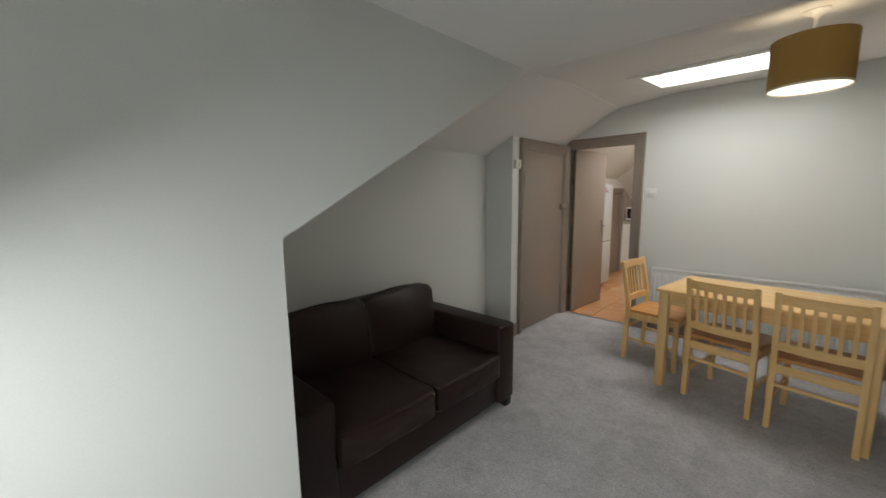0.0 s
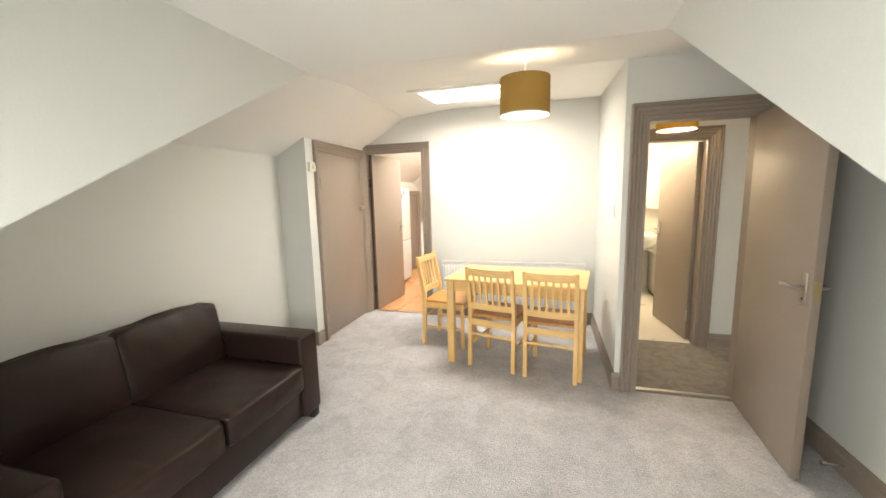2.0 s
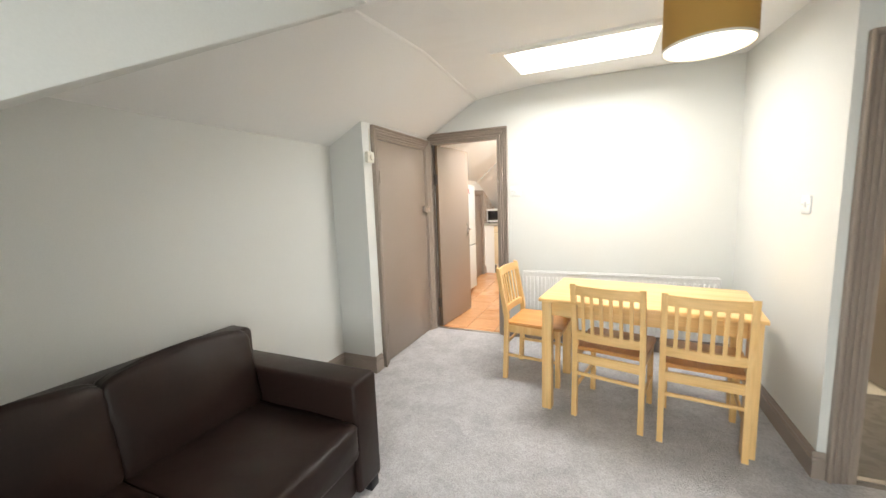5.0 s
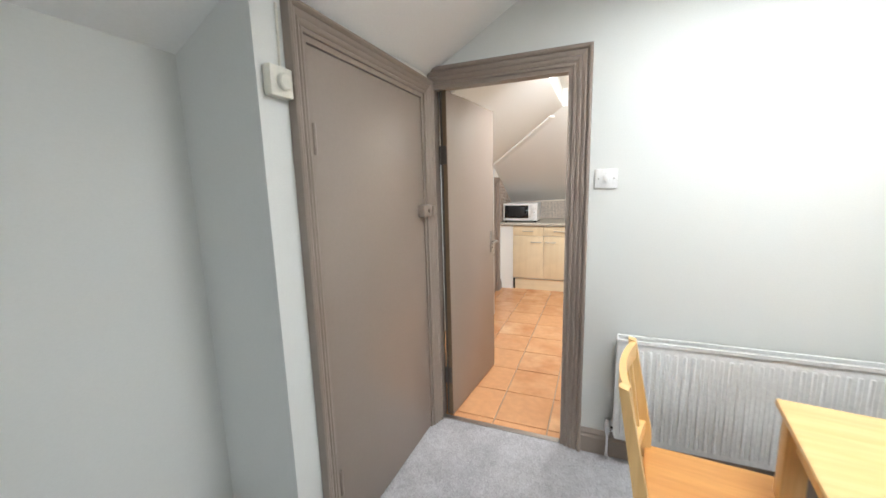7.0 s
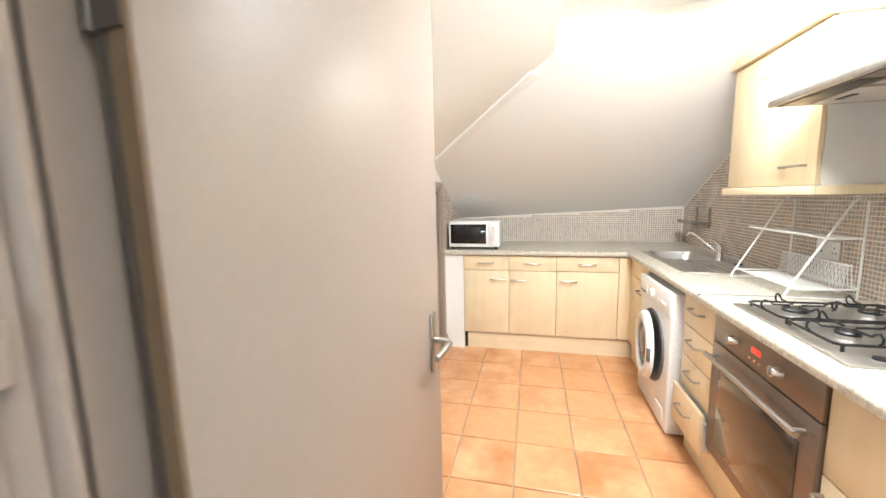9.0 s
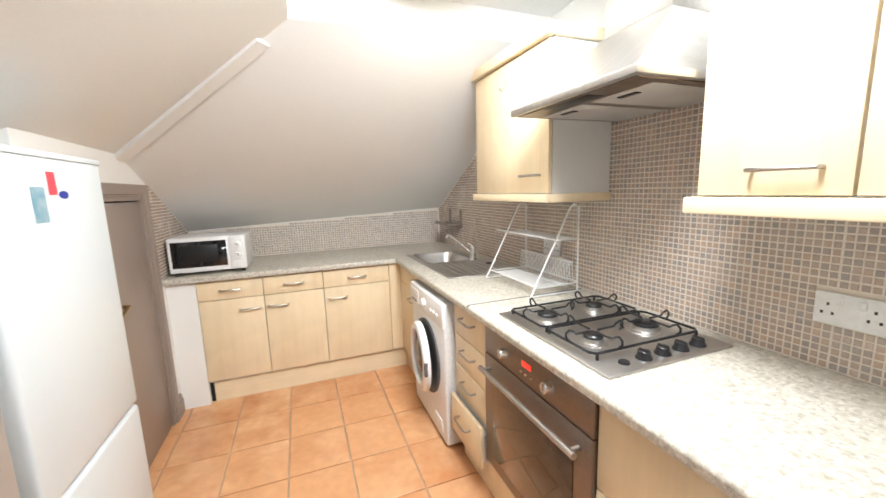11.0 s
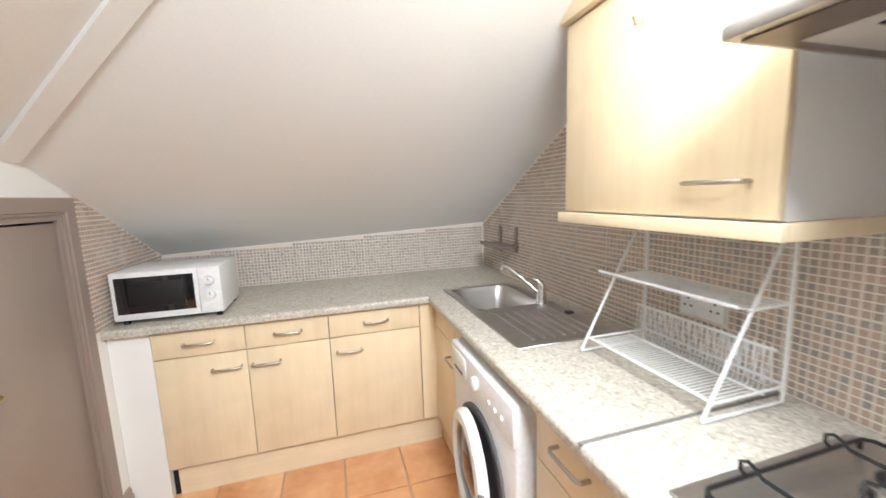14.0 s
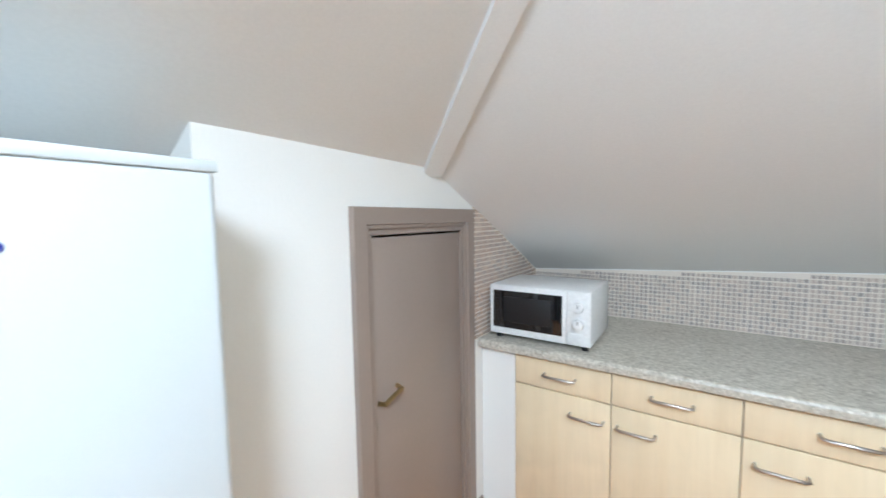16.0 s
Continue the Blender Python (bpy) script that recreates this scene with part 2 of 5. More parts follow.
REDINK = material("red_print", (0.65, 0.06, 0.08, 1), 0.5, scale=3, grain=50, bump=0.0)
TEALINK = material("teal_print", (0.10, 0.25, 0.33, 1), 0.5, scale=20, second=(0.6, 0.6, 0.55, 1), grain=50, bump=0.0)
LED = glow("red_display", (1.0, 0.05, 0.03, 1), 1.6)
DIFFUSER = bpy.data.materials.new("opal_diffuser")
DIFFUSER.use_nodes = True
_n, _l = DIFFUSER.node_tree.nodes, DIFFUSER.node_tree.links
_t, _e, _a = _n.new("ShaderNodeBsdfTranslucent"), _n.new("ShaderNodeEmission"), _n.new("ShaderNodeAddShader")
_t.inputs[0].default_value = (0.85, 0.84, 0.80, 1)
_e.inputs[0].default_value, _e.inputs[1].default_value = (1.0, 0.94, 0.84, 1), 4.0
_l.new(_t.outputs[0], _a.inputs[0])
_l.new(_e.outputs[0], _a.inputs[1])
_l.new(_a.outputs[0], _n["Material Output"].inputs[0])
BULB = glow("bulb", (1.0, 0.84, 0.58, 1), 14.0)

SHADE = bpy.data.materials.new("mustard_fabric")
SHADE.use_nodes = True
_n, _l = SHADE.node_tree.nodes, SHADE.node_tree.links
_b = _n["Principled BSDF"]
_b.inputs["Base Color"].default_value, _b.inputs["Roughness"].default_value = (0.37, 0.24, 0.07, 1), 0.9
_t = _n.new("ShaderNodeBsdfTranslucent")
_t.inputs[0].default_value = (0.48, 0.32, 0.09, 1)
_m = _n.new("ShaderNodeMixShader")
_m.inputs[0].default_value = 0.24
_w = _n.new("ShaderNodeTexNoise")
_w.inputs["Scale"].default_value = 260
_bp = _n.new("ShaderNodeBump")
_bp.inputs["Strength"].default_value, _bp.inputs["Distance"].default_value = 0.4, 0.002
_l.new(_w.outputs[0], _bp.inputs["Height"])
_l.new(_bp.outputs[0], _b.inputs["Normal"])
_l.new(_b.outputs[0], _m.inputs[1])
_l.new(_t.outputs[0], _m.inputs[2])
_l.new(_m.outputs[0], _n["Material Output"].inputs[0])

SKYWHITE = glow("overcast_sky", (0.93, 0.97, 1.0, 1), 4.0)

GLASS = bpy.data.materials.new("clear_glass")
GLASS.use_nodes = True
_g = GLASS.node_tree.nodes["Principled BSDF"]
_g.inputs["Transmission Weight"].default_value, _g.inputs["Roughness"].default_value, _g.inputs["IOR"].default_value = 1.0, 0.0, 1.45


SKYPANE = bpy.data.materials.new("skylight_glass")
SKYPANE.use_nodes = True
_g = SKYPANE.node_tree.nodes["Principled BSDF"]
_g.inputs["Transmission Weight"].default_value, _g.inputs["Roughness"].default_value, _g.inputs["IOR"].default_value = 1.0, 0.0, 1.02


# ---- building helpers ----
def box(bm, x0, x1, y0, y1, z0, z1, bevel=0.0, seg=2):
    m = Matrix.Translation(((x0 + x1) / 2, (y0 + y1) / 2, (z0 + z1) / 2)) @ Matrix.Diagonal((abs(x1 - x0), abs(y1 - y0), abs(z1 - z0), 1))
    vs = bmesh.ops.create_cube(bm, size=1, matrix=m)["verts"]
    if bevel:
        es = list({e for v in vs for e in v.link_edges})
        bmesh.ops.bevel(bm, geom=es, offset=bevel, segments=seg, profile=0.5, affect="EDGES", clamp_overlap=True)
    return bm


def boxes(*rows, bevel=0.0, seg=2):
    bm = bmesh.new()
    for r in rows:
        box(bm, *r, bevel=bevel, seg=seg)
    return bm


def tube(bm, pts, r, n=8, closed=False):
    """A round bar bent along pts."""
    pts = [Vector(p) for p in pts]
    rings, up = [], None
    for i, p in enumerate(pts):
        a = pts[i - 1] if (i or closed) else p
        c = pts[(i + 1) % len(pts)] if (i < len(pts) - 1 or closed) else p
        d = (c - a).normalized()
        if up is None:
            up = Vector((0, 0, 1)) if abs(d.z) < 0.9 else Vector((1, 0, 0))
        s = d.cross(up).normalized()
        up = s.cross(d).normalized()
        rings.append([bm.verts.new(p + r * (math.cos(2 * math.pi * k / n) * s + math.sin(2 * math.pi * k / n) * up)) for k in range(n)])
    for i in range(len(rings) - (0 if closed else 1)):
        a, c = rings[i], rings[(i + 1) % len(rings)]
        for k in range(n):
            bm.faces.new((a[k], a[(k + 1) % n], c[(k + 1) % n], c[k]))
    if not closed:
        bm.faces.new(rings[0][::-1])
        bm.faces.new(rings[-1])
    return bm


def lathe(bm, profile, n=32, at=(0, 0, 0), axis="Z"):
    """A turned shape: (radius, height) rows about a vertical or level axis."""
    turn = {"Z": Matrix(), "X": Matrix.Rotation(radians(90), 4, "Y"), "Y": Matrix.Rotation(radians(-90), 4, "X")}[axis]
    rings = []
    for r, h in profile:
        rings.append([bm.verts.new(Vector(at) + turn @ Vector((r * math.cos(2 * math.pi * k / n), r * math.sin(2 * math.pi * k / n), h))) for k in range(n)])
    for a, c in zip(rings, rings[1:]):
        for k in range(n):
            bm.faces.new((a[k], a[(k + 1) % n], c[(k + 1) % n], c[k]))
    if profile[0] == profile[-1]:
        return bm
    if profile[0][0] > 0:
        bm.faces.new(rings[0][::-1])
    if profile[-1][0] > 0:
        bm.faces.new(rings[-1])
    return bm


def prism(bm, outline, axis, a, b):
    """An outline of (u, v) pairs pulled from a to b along an axis: x takes (y, z), y takes (x, z), z takes (x, y)."""
    def at(u, v, w):
        return {"x": (w, u, v), "y": (u, w, v), "z": (u, v, w)}[axis]
    lo, hi = ([bm.verts.new(at(u, v, w)) for u, v in outline] for w in (a, b))
    bm.faces.new(lo[::-1])
    bm.faces.new(hi)
    for i in range(len(outline)):
        j = (i + 1) % len(outline)
        bm.faces.new((lo[i], lo[j], hi[j], hi[i]))
    bmesh.ops.recalc_face_normals(bm, faces=bm.faces)
    return bm


def slab(faces, lift=0.1):
    """Sloping sheets given by their underside corners, made solid upwards."""
    bm = bmesh.new()
    keys = {}

    def vert(p, dz):
        k = (round(p[0], 4), round(p[1], 4), round(p[2], 4), dz)
        if k not in keys:
            keys[k] = bm.verts.new((p[0], p[1], p[2] + dz))
        return keys[k]
    edges = {}
    for f in faces:
        bm.faces.new([vert(p, 0) for p in f])
        bm.faces.new([vert(p, lift) for p in f][::-1])
        for p, q in zip(f, f[1:] + f[:1]):
            a, b = sorted((tuple(round(c, 4) for c in p), tuple(round(c, 4) for c in q)))
            edges[(a, b)] = edges.get((a, b), 0) + 1
    for (a, b), c in edges.items():
        if c == 1:
            bm.faces.new((vert(a, 0), vert(b, 0), vert(b, lift), vert(a, lift)))
    bmesh.ops.recalc_face_normals(bm, faces=bm.faces)
    return bm


def finish(name, bm, mat, smooth=False):
    me = bpy.data.meshes.new(name)
    bm.to_mesh(me)
    bm.free()
    me.materials.append(mat)
    if smooth:
        me.polygons.foreach_set("use_smooth", [True] * len(me.polygons))
        me.set_sharp_from_angle(angle=radians(38))
    return me


def part(name, bm, mat, parent, label="", smooth=True):
    ob = new(name, finish(name, bm, mat, smooth))
    ob.parent = parent
    return tagged(ob, label)


def thing(name, at, label, category, rz=0.0, group="", kind=""):
    ob = new(name)
    ob.empty_display_size = 0.1
    ob.matrix_world = pose(*at, 0, 0, rz)
    return tagged(ob, label, category, group, kind)


def structure(name, bm, mat, label, category, smooth=False):
    return tagged(new(name, finish(name, bm, mat, smooth)), label, category, kind="structure")


def wall(name, axis, a0, a1, b0, b1, z1, openings=(), mat=None, label="", z0=0.0):
    """A wall along axis from a0 to a1, b0 to b1 thick, with openings (start, end, bottom, top) right through it."""
    rows, at = [], a0
    for s, e, lo, hi in sorted(openings):
        rows.append((at, s, z0, z1))
        if lo > z0:
            rows.append((s, e, z0, lo))
        if hi < z1:
            rows.append((s, e, hi, z1))
        at = e
    rows.append((at, a1, z0, z1))
    bm = bmesh.new()
    for s, e, lo, hi in rows:
        if e - s > 1e-4:
            box(bm, *((s, e, b0, b1) if axis == "x" else (b0, b1, s, e)), lo, hi)
    return structure(name, bm, mat or PAINT, label, "wall")


# ---- living room: floor, walls, roof slopes ----
structure("floor", boxes((-0.45, 3.70, -4.98, -1.39, -0.10, 0.0), (-0.45, 2.735, -1.39, 0.03, -0.10, 0.0)), CARPET, "worn grey wool carpet with faint darker stains", "floor")
wall("wall_far", "x", -0.76, 2.735, 0.0, 0.06, 2.46, [(0.008, 0.735, 0, 1.93)], label="pale grey painted wall with a doorway to the kitchen")
wall("wall_far_inner", "x", -0.76, 2.735, 0.06, 0.12, 2.46, [(0.0, 0.83, 0, 1.96)], mat=WHITEP, label="white kitchen face of the doorway wall")
wall("wall_cupboard", "y", -1.14, 0.0, -0.11, 0.0, 2.10, [(-0.955, -0.085, 0, 1.875)], label="pale grey painted wall with a low cupboard door")
wall("wall_cupboard_return", "x", -0.43, -0.11, -1.14, -1.03, 2.0, label="narrow pale grey painted wall beside the cupboard")
wall("wall_left", "y", -3.83, -1.03, -0.43, -0.31, 1.84, label="low pale grey painted wall behind the sofa")
wall("wall_knee_left", "x", -0.31, 0.72, -3.83, -3.71, 1.34, label="low pale grey wall under the roof slope")
wall("wall_knee_right", "x", 2.72, 3.56, -3.83, -3.71, 1.34, label="low pale grey wall under the roof slope")
wall("wall_right", "y", -3.83, -1.39, 3.56, 3.68, 2.30, label="pale grey painted wall behind the open hall door")
wall("wall_table_side", "y", -1.39, 0.0, 2.60, 2.715, 2.46, label="pale grey painted wall beside the dining table")
wall("wall_hall_door", "x", 2.715, 3.70, -1.39, -1.27, 2.40, [(2.727, 3.365, 0, 1.875)], label="pale grey painted wall with the hall doorway")
wall("wall_window", "x", 0.72, 2.73, -4.97, -4.85, 2.22, [(1.0, 2.44, 0.82, 1.58)], label="pale grey dormer wall with a wide window")
for nm, xa, xb in (("dormer_cheek_left", 0.72, 0.84), ("dormer_cheek_right", 2.597, 2.72)):
    structure(nm, prism(bmesh.new(), [(-4.85, 0), (-3.71, 0), (-3.71, 1.285), (-2.24, 2.115), (-4.85, 2.115)], "x", xa, xb), PAINT,
              "pale grey dormer cheek wall cut along the roof slope", "wall")
structure("ceiling_dormer", boxes((0.72, 2.73, -4.97, -2.24, 2.10, 2.22)), CEILP, "flat off-white dormer ceiling", "ceiling")


def ceil_z(y):
    return 2.105 + 0.171 * (y + 2.24) if y < -1.39 else 2.25 + 0.0683 * (y + 1.39)


def ceil_left(y):
    k = (y + 2.24) / 2.24
    return (0.72 - 0.19 * k, y, ceil_z(y) - 0.055 * k + 0.03 * (1 - k))


YS, SX = [-2.24, -1.80, -1.39, -1.06, -0.50, 0.0], (1.06, 1.94)
rows = []
for ya, yb in zip(YS, YS[1:]):
    la, lb = ceil_left(ya), ceil_left(yb)
    rows.append([la, (SX[0], ya, ceil_z(ya)), (SX[0], yb, ceil_z(yb)), lb])
    if ya != -1.06:
        rows.append([(SX[0], ya, ceil_z(ya)), (SX[1], ya, ceil_z(ya)), (SX[1], yb, ceil_z(yb)), (SX[0], yb, ceil_z(yb))])
    rows.append([(SX[1], ya, ceil_z(ya)), (2.63, ya, ceil_z(ya)), (2.63, yb, ceil_z(yb)), (SX[1], yb, ceil_z(yb))])
    if yb <= -1.38:
        rows.append([(2.63, ya, ceil_z(ya)), (3.60, ya, ceil_z(ya)), (3.60, yb, ceil_z(yb)), (2.63, yb, ceil_z(yb))])
structure("ceiling", slab(rows, 0.10), CEILP, "off-white painted ceiling rising to the far wall", "ceiling")
left = []
for k in range(6):
    a, b = k / 6, (k + 1) / 6
    ea, eb = (-0.33, -2.84 + 2.84 * a, 1.80 - 0.01 * a), (-0.33, -2.84 + 2.84 * b, 1.80 - 0.01 * b)
    left.append([ea, ceil_left(-2.24 + 2.24 * a), ceil_left(-2.24 + 2.24 * b), eb])
structure("roof_slope_left", slab(left, 0.12), CEILP, "off-white sloping ceiling over the sofa wall", "ceiling", smooth=True)
structure("roof_slope_front_left", slab([[(-0.33, -3.73, 1.275), (0.735, -3.73, 1.275), (0.735, -2.24, 2.113), (0.72, -2.24, 2.105), (-0.33, -2.84, 1.765)]], 0.12), PAINT,
          "off-white sloping ceiling beside the dormer", "ceiling")
structure("roof_slope_front_right", slab([[(2.705, -3.73, 1.275), (3.60, -3.73, 1.275), (3.60, -2.24, 2.113), (2.705, -2.24, 2.113)]], 0.12), PAINT,
          "off-white sloping ceiling beside the dormer", "ceiling")
structure("ridge_bead", tube(bmesh.new(), [Vector(ceil_left(-2.24 + 2.24 * k / 8)) + Vector((0, 0, 0.004)) for k in range(9)], 0.014, 8), CEILP,
          "rounded plaster edge between slope and ceiling", "trim", smooth=True)


def skirting(name, runs, mat=TAUPE, h=0.13, d=0.018):
    """Moulded skirting boards; each run is (axis, start, end, face, side)."""
    for axis, a, b, face, side in runs:
        prof = [(0, 0), (d, 0), (d, h * 0.68), (d * 0.6, h * 0.76), (d * 0.75, h * 0.84), (d * 0.3, h), (0, h)]
        bm = bmesh.new()
        if axis == "y":
            prism(bm, [(face + side * u, v) for u, v in prof], "y", a, b)
        else:
            prism(bm, [(face + side * u, v) for u, v in prof], "x", a, b)
        structure("baseboard", bm, mat, "taupe painted moulded baseboard", "baseboard")


skirting("baseboard", [("y", -3.71, -1.16, -0.31, 1), ("x", -0.31, 0.018, -1.14, -1), ("y", -1.14, -1.05, 0.0, 1), ("x", 0.82, 2.60, 0.0, -1),
                       ("y", -1.389, 0.0, 2.60, -1), ("y", -3.71, -1.43, 3.56, -1), ("x", -0.31, 0.84, -3.71, 1), ("x", 2.597, 3.56, -3.71, 1),
                       ("y", -4.85, -3.71, 0.84, 1), ("y", -4.85, -3.71, 2.597, -1), ("x", 2.582, 2.632, -1.39, -1)])


def architrave(name, axis, s, e, top, face, side, w=0.085, label="taupe moulded door architrave", low=0.0, plain=False):
    """A moulded door surround on a wall face: one rounded profile, mitred round both sides and the head."""
    shape = ((0, 0), (0, 0.010), (0.05, 0.013), (0.15, 0.0135), (0.20, 0.009), (0.25, 0.014), (0.34, 0.0195), (0.42, 0.0205), (0.47, 0.015), (0.52, 0.019),
             (0.61, 0.0245), (0.70, 0.026), (0.745, 0.020), (0.80, 0.030), (0.86, 0.0345), (0.94, 0.035), (1, 0.030), (1, 0))
    if plain:
        shape = ((0, 0), (0, 0.010), (0.05, 0.012), (0.18, 0.012), (0.21, 0.018), (0.95, 0.018), (1, 0.015), (1, 0))
    ob = thing(name, (s if axis == "x" else face, face if axis == "x" else s, 0), label, "door frame", kind="structure")

    def sweep(nm, ends):
        bm = bmesh.new()
        rings = []
        for end in ends:
            ring = []
            for u, d in shape:
                a, z = end(u * w)
                ring.append(bm.verts.new((a - s, side * d, z) if axis == "x" else (side * d, a - s, z)))
            rings.append(ring)
        n = len(shape)
        for k in range(n):
            bm.faces.new((rings[0][k], rings[0][(k + 1) % n], rings[1][(k + 1) % n], rings[1][k]))
        bm.faces.new(rings[0][::-1])
        bm.faces.new(rings[1])
        bmesh.ops.recalc_face_normals(bm, faces=bm.faces)
        part(nm, bm, TAUPE, ob)
    sweep("jamb_moulding", (lambda u: (s - u, low), lambda u: (s - u, top + u)))
    sweep("head_moulding", (lambda u: (s - u, top + u), lambda u: (e + u, top + u)))
    sweep("jamb_moulding", (lambda u: (e + u, top + u), lambda u: (e + u, low)))
    return ob


def lining(name, axis, s, e, top, b0, b1):
    """The boards that line a doorway, with a stop bead."""
    ob = thing(name, (s if axis == "x" else b0, b0 if axis == "x" else s, 0), "taupe painted door lining", "door frame", kind="structure")
    t = 0.02
    for nm, r in (("side_lining", (s, s + t, 0, top)), ("side_lining", (e - t, e, 0, top)), ("head_lining", (s + t, e - t, top - t, top))):
        bm = bmesh.new()
        a0, a1, z0, z1 = r
        if axis == "x":
            box(bm, a0 - s, a1 - s, -0.002, b1 - b0 + 0.002, z0, z1)
        else:
            box(bm, -0.002, b1 - b0 + 0.002, a0 - s, a1 - s, z0, z1)
        part(nm, bm, TAUPE, ob, smooth=False)
    return ob


def lever(parent, x, y, z, side, along, mat=SATIN):
    """A lever handle on a backplate, on the face at y, its lever pointing along x."""
    plate = part("handle_plate", boxes((x - 0.02, x + 0.02, min(y, y + side * 0.006), max(y, y + side * 0.006), z - 0.085, z + 0.075), bevel=0.003), mat, parent, "satin metal handle plate")
    bm = bmesh.new()
    tube(bm, [(x, y + side * 0.004, z), (x, y + side * 0.04, z), (x + along * 0.015, y + side * 0.052, z), (x + along * 0.06, y + side * 0.055, z + 0.003), (x + along * 0.105, y + side * 0.048, z - 0.004)], 0.0085, 10)
    lathe(bm, [(0.016, 0), (0.014, 0.006)], 16, (x, y + side * 0.006, z), "Y")
    part("lever", bm, mat, plate)
    bm = bmesh.new()
    lathe(bm, [(0.005, 0), (0.005, 0.003)], 10, (x, y + side * 0.0075 - 0.0015, z - 0.05), "Y")
    part("keyhole", bm, DARKGAP, plate)


def door_leaf(name, at, rz, w, h, label, handles=True, t=0.038, hinges=True, hz=1.0):
    """A flush door; its hinge edge at x 0, its leaf along x, thickness along y."""
    ob = thing(name, at, label, "door", rz, kind="structure")
    part("panel", boxes((0.002, w, -t / 2, t / 2, 0.012, h), bevel=0.003), TAUPE, ob)
    if handles:
        for sd in (-1, 1):
            lever(ob, w - 0.055, sd * t / 2, hz, sd, -1)
        part("latch", boxes((w, w + 0.002, -0.010, 0.010, hz - 0.04, hz + 0.04)), BRASS, ob, "brass latch plate")
    if hinges:
        for z in (0.25, h - 0.28):
            part("hinge", tube(bmesh.new(), [(-0.003, t / 2 + 0.004, z - 0.05), (-0.003, t / 2 + 0.004, z + 0.05)], 0.007, 8), SATIN, ob, "painted steel hinge")
    return ob


architrave("kitchen_door_frame", "x", 0.008, 0.735, 1.93, 0.0, -1)
lining("kitchen_door_lining", "x", 0.008, 0.735, 1.93, 0.0, 0.06)
architrave("kitchen_door_frame_inside", "x", 0.0, 0.83, 1.96, 0.12, 1, w=0.06)
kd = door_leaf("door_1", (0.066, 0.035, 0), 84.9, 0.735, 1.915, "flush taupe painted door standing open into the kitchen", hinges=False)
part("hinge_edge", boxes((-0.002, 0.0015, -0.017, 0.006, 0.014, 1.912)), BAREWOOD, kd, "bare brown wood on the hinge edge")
part("edge_strip", boxes((-0.003, 0.0015, 0.0065, 0.019, 0.014, 1.912)), DARKSTEEL, kd, "dark strip along the hinge edge of the door")
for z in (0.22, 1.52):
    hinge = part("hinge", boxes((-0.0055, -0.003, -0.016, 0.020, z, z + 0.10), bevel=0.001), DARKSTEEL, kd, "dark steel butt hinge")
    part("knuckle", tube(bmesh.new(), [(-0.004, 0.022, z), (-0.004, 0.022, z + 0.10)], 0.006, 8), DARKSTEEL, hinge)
architrave("cupboard_door_frame", "y", -0.955, -0.085, 1.875, 0.0, 1, w=0.075)
lining("cupboard_door_lining", "y", -0.955, -0.085, 1.875, -0.11, 0.0)
cup = door_leaf("door_2", (-0.022, -0.932, 0), 90, 0.825, 1.852, "closed flush taupe cupboard door with a surface bolt", handles=False, hinges=False)
for z in (0.3, 1.56):
    part("hinge", tube(bmesh.new(), [(0.0, -0.024, z - 0.05), (0.0, -0.024, z + 0.05)], 0.008, 8), TAUPE, cup)
latch = part("bolt_case", boxes((0.755, 0.850, -0.056, -0.019, 1.245, 1.306), bevel=0.004), TAUPE, cup, "taupe painted rim latch")
bm = bmesh.new()
lathe(bm, [(0.011, -0.012), (0.010, -0.002), (0.007, 0)], 14, (0.805, -0.056, 1.275), "Y")
part("knob", bm, TAUPE, latch)
structure("latch_keep", boxes((0.002, 0.042, -0.078, -0.048, 1.25, 1.30), bevel=0.003), TAUPE, "taupe painted latch keep on the frame", "trim")
architrave("hall_door_frame", "x", 2.727, 3.365, 1.875, -1.39, -1, w=0.092)
lining("hall_door_lining", "x", 2.727, 3.365, 1.875, -1.39, -1.27)
architrave("hall_door_frame_inside", "x", 2.727, 3.365, 1.875, -1.27, 1, w=0.075)
door_leaf("door_3", (3.345, -1.395, 0), 266.5, 0.735, 1.86, "flush taupe painted hall door standing wide open", hz=0.95)
structure("door_stop", tube(tube(bmesh.new(), [(3.545, -2.04, 0.06), (3.47, -2.04, 0.06)], 0.006, 8), [(3.47, -2.04, 0.06), (3.45, -2.04, 0.06)], 0.012, 10), CHROME, "chrome door stop on the baseboard", "door stop", smooth=True)
structure("threshold_kitchen", boxes((0.029, 0.709, 0.0, 0.035, 0.0, 0.006), bevel=0.002), SATIN, "metal threshold strip between carpet and tiles", "trim")
structure("threshold_hall", boxes((2.727, 3.365, -1.36, -1.325, 0.0, 0.008), bevel=0.003), SATIN, "metal threshold strip at the hall door", "trim")

# window behind the walk
win = thing("window_1", (1.0, -4.85, 0.82), "white framed dormer window with two panes", "window", kind="structure")
part("window_frame", boxes((0, 0.06, -0.09, -0.03, 0, 0.76), (1.38, 1.44, -0.09, -0.03, 0, 0.76), (0.06, 1.38, -0.09, -0.03, 0, 0.06), (0.06, 1.38, -0.09, -0.03, 0.70, 0.76), (0.69, 0.75, -0.09, -0.03, 0.06, 0.70), bevel=0.004), PLASTIC, win)
part("window_sill", boxes((-0.03, 1.47, -0.03, 0.06, -0.035, 0.0), bevel=0.006), WHITEP, win)
for a, b in ((0.06, 0.69), (0.75, 1.38)):
    p = part("pane", boxes((a, b, -0.064, -0.058, 0.06, 0.70)), GLASS, win, smooth=False)
    p.visible_shadow = False

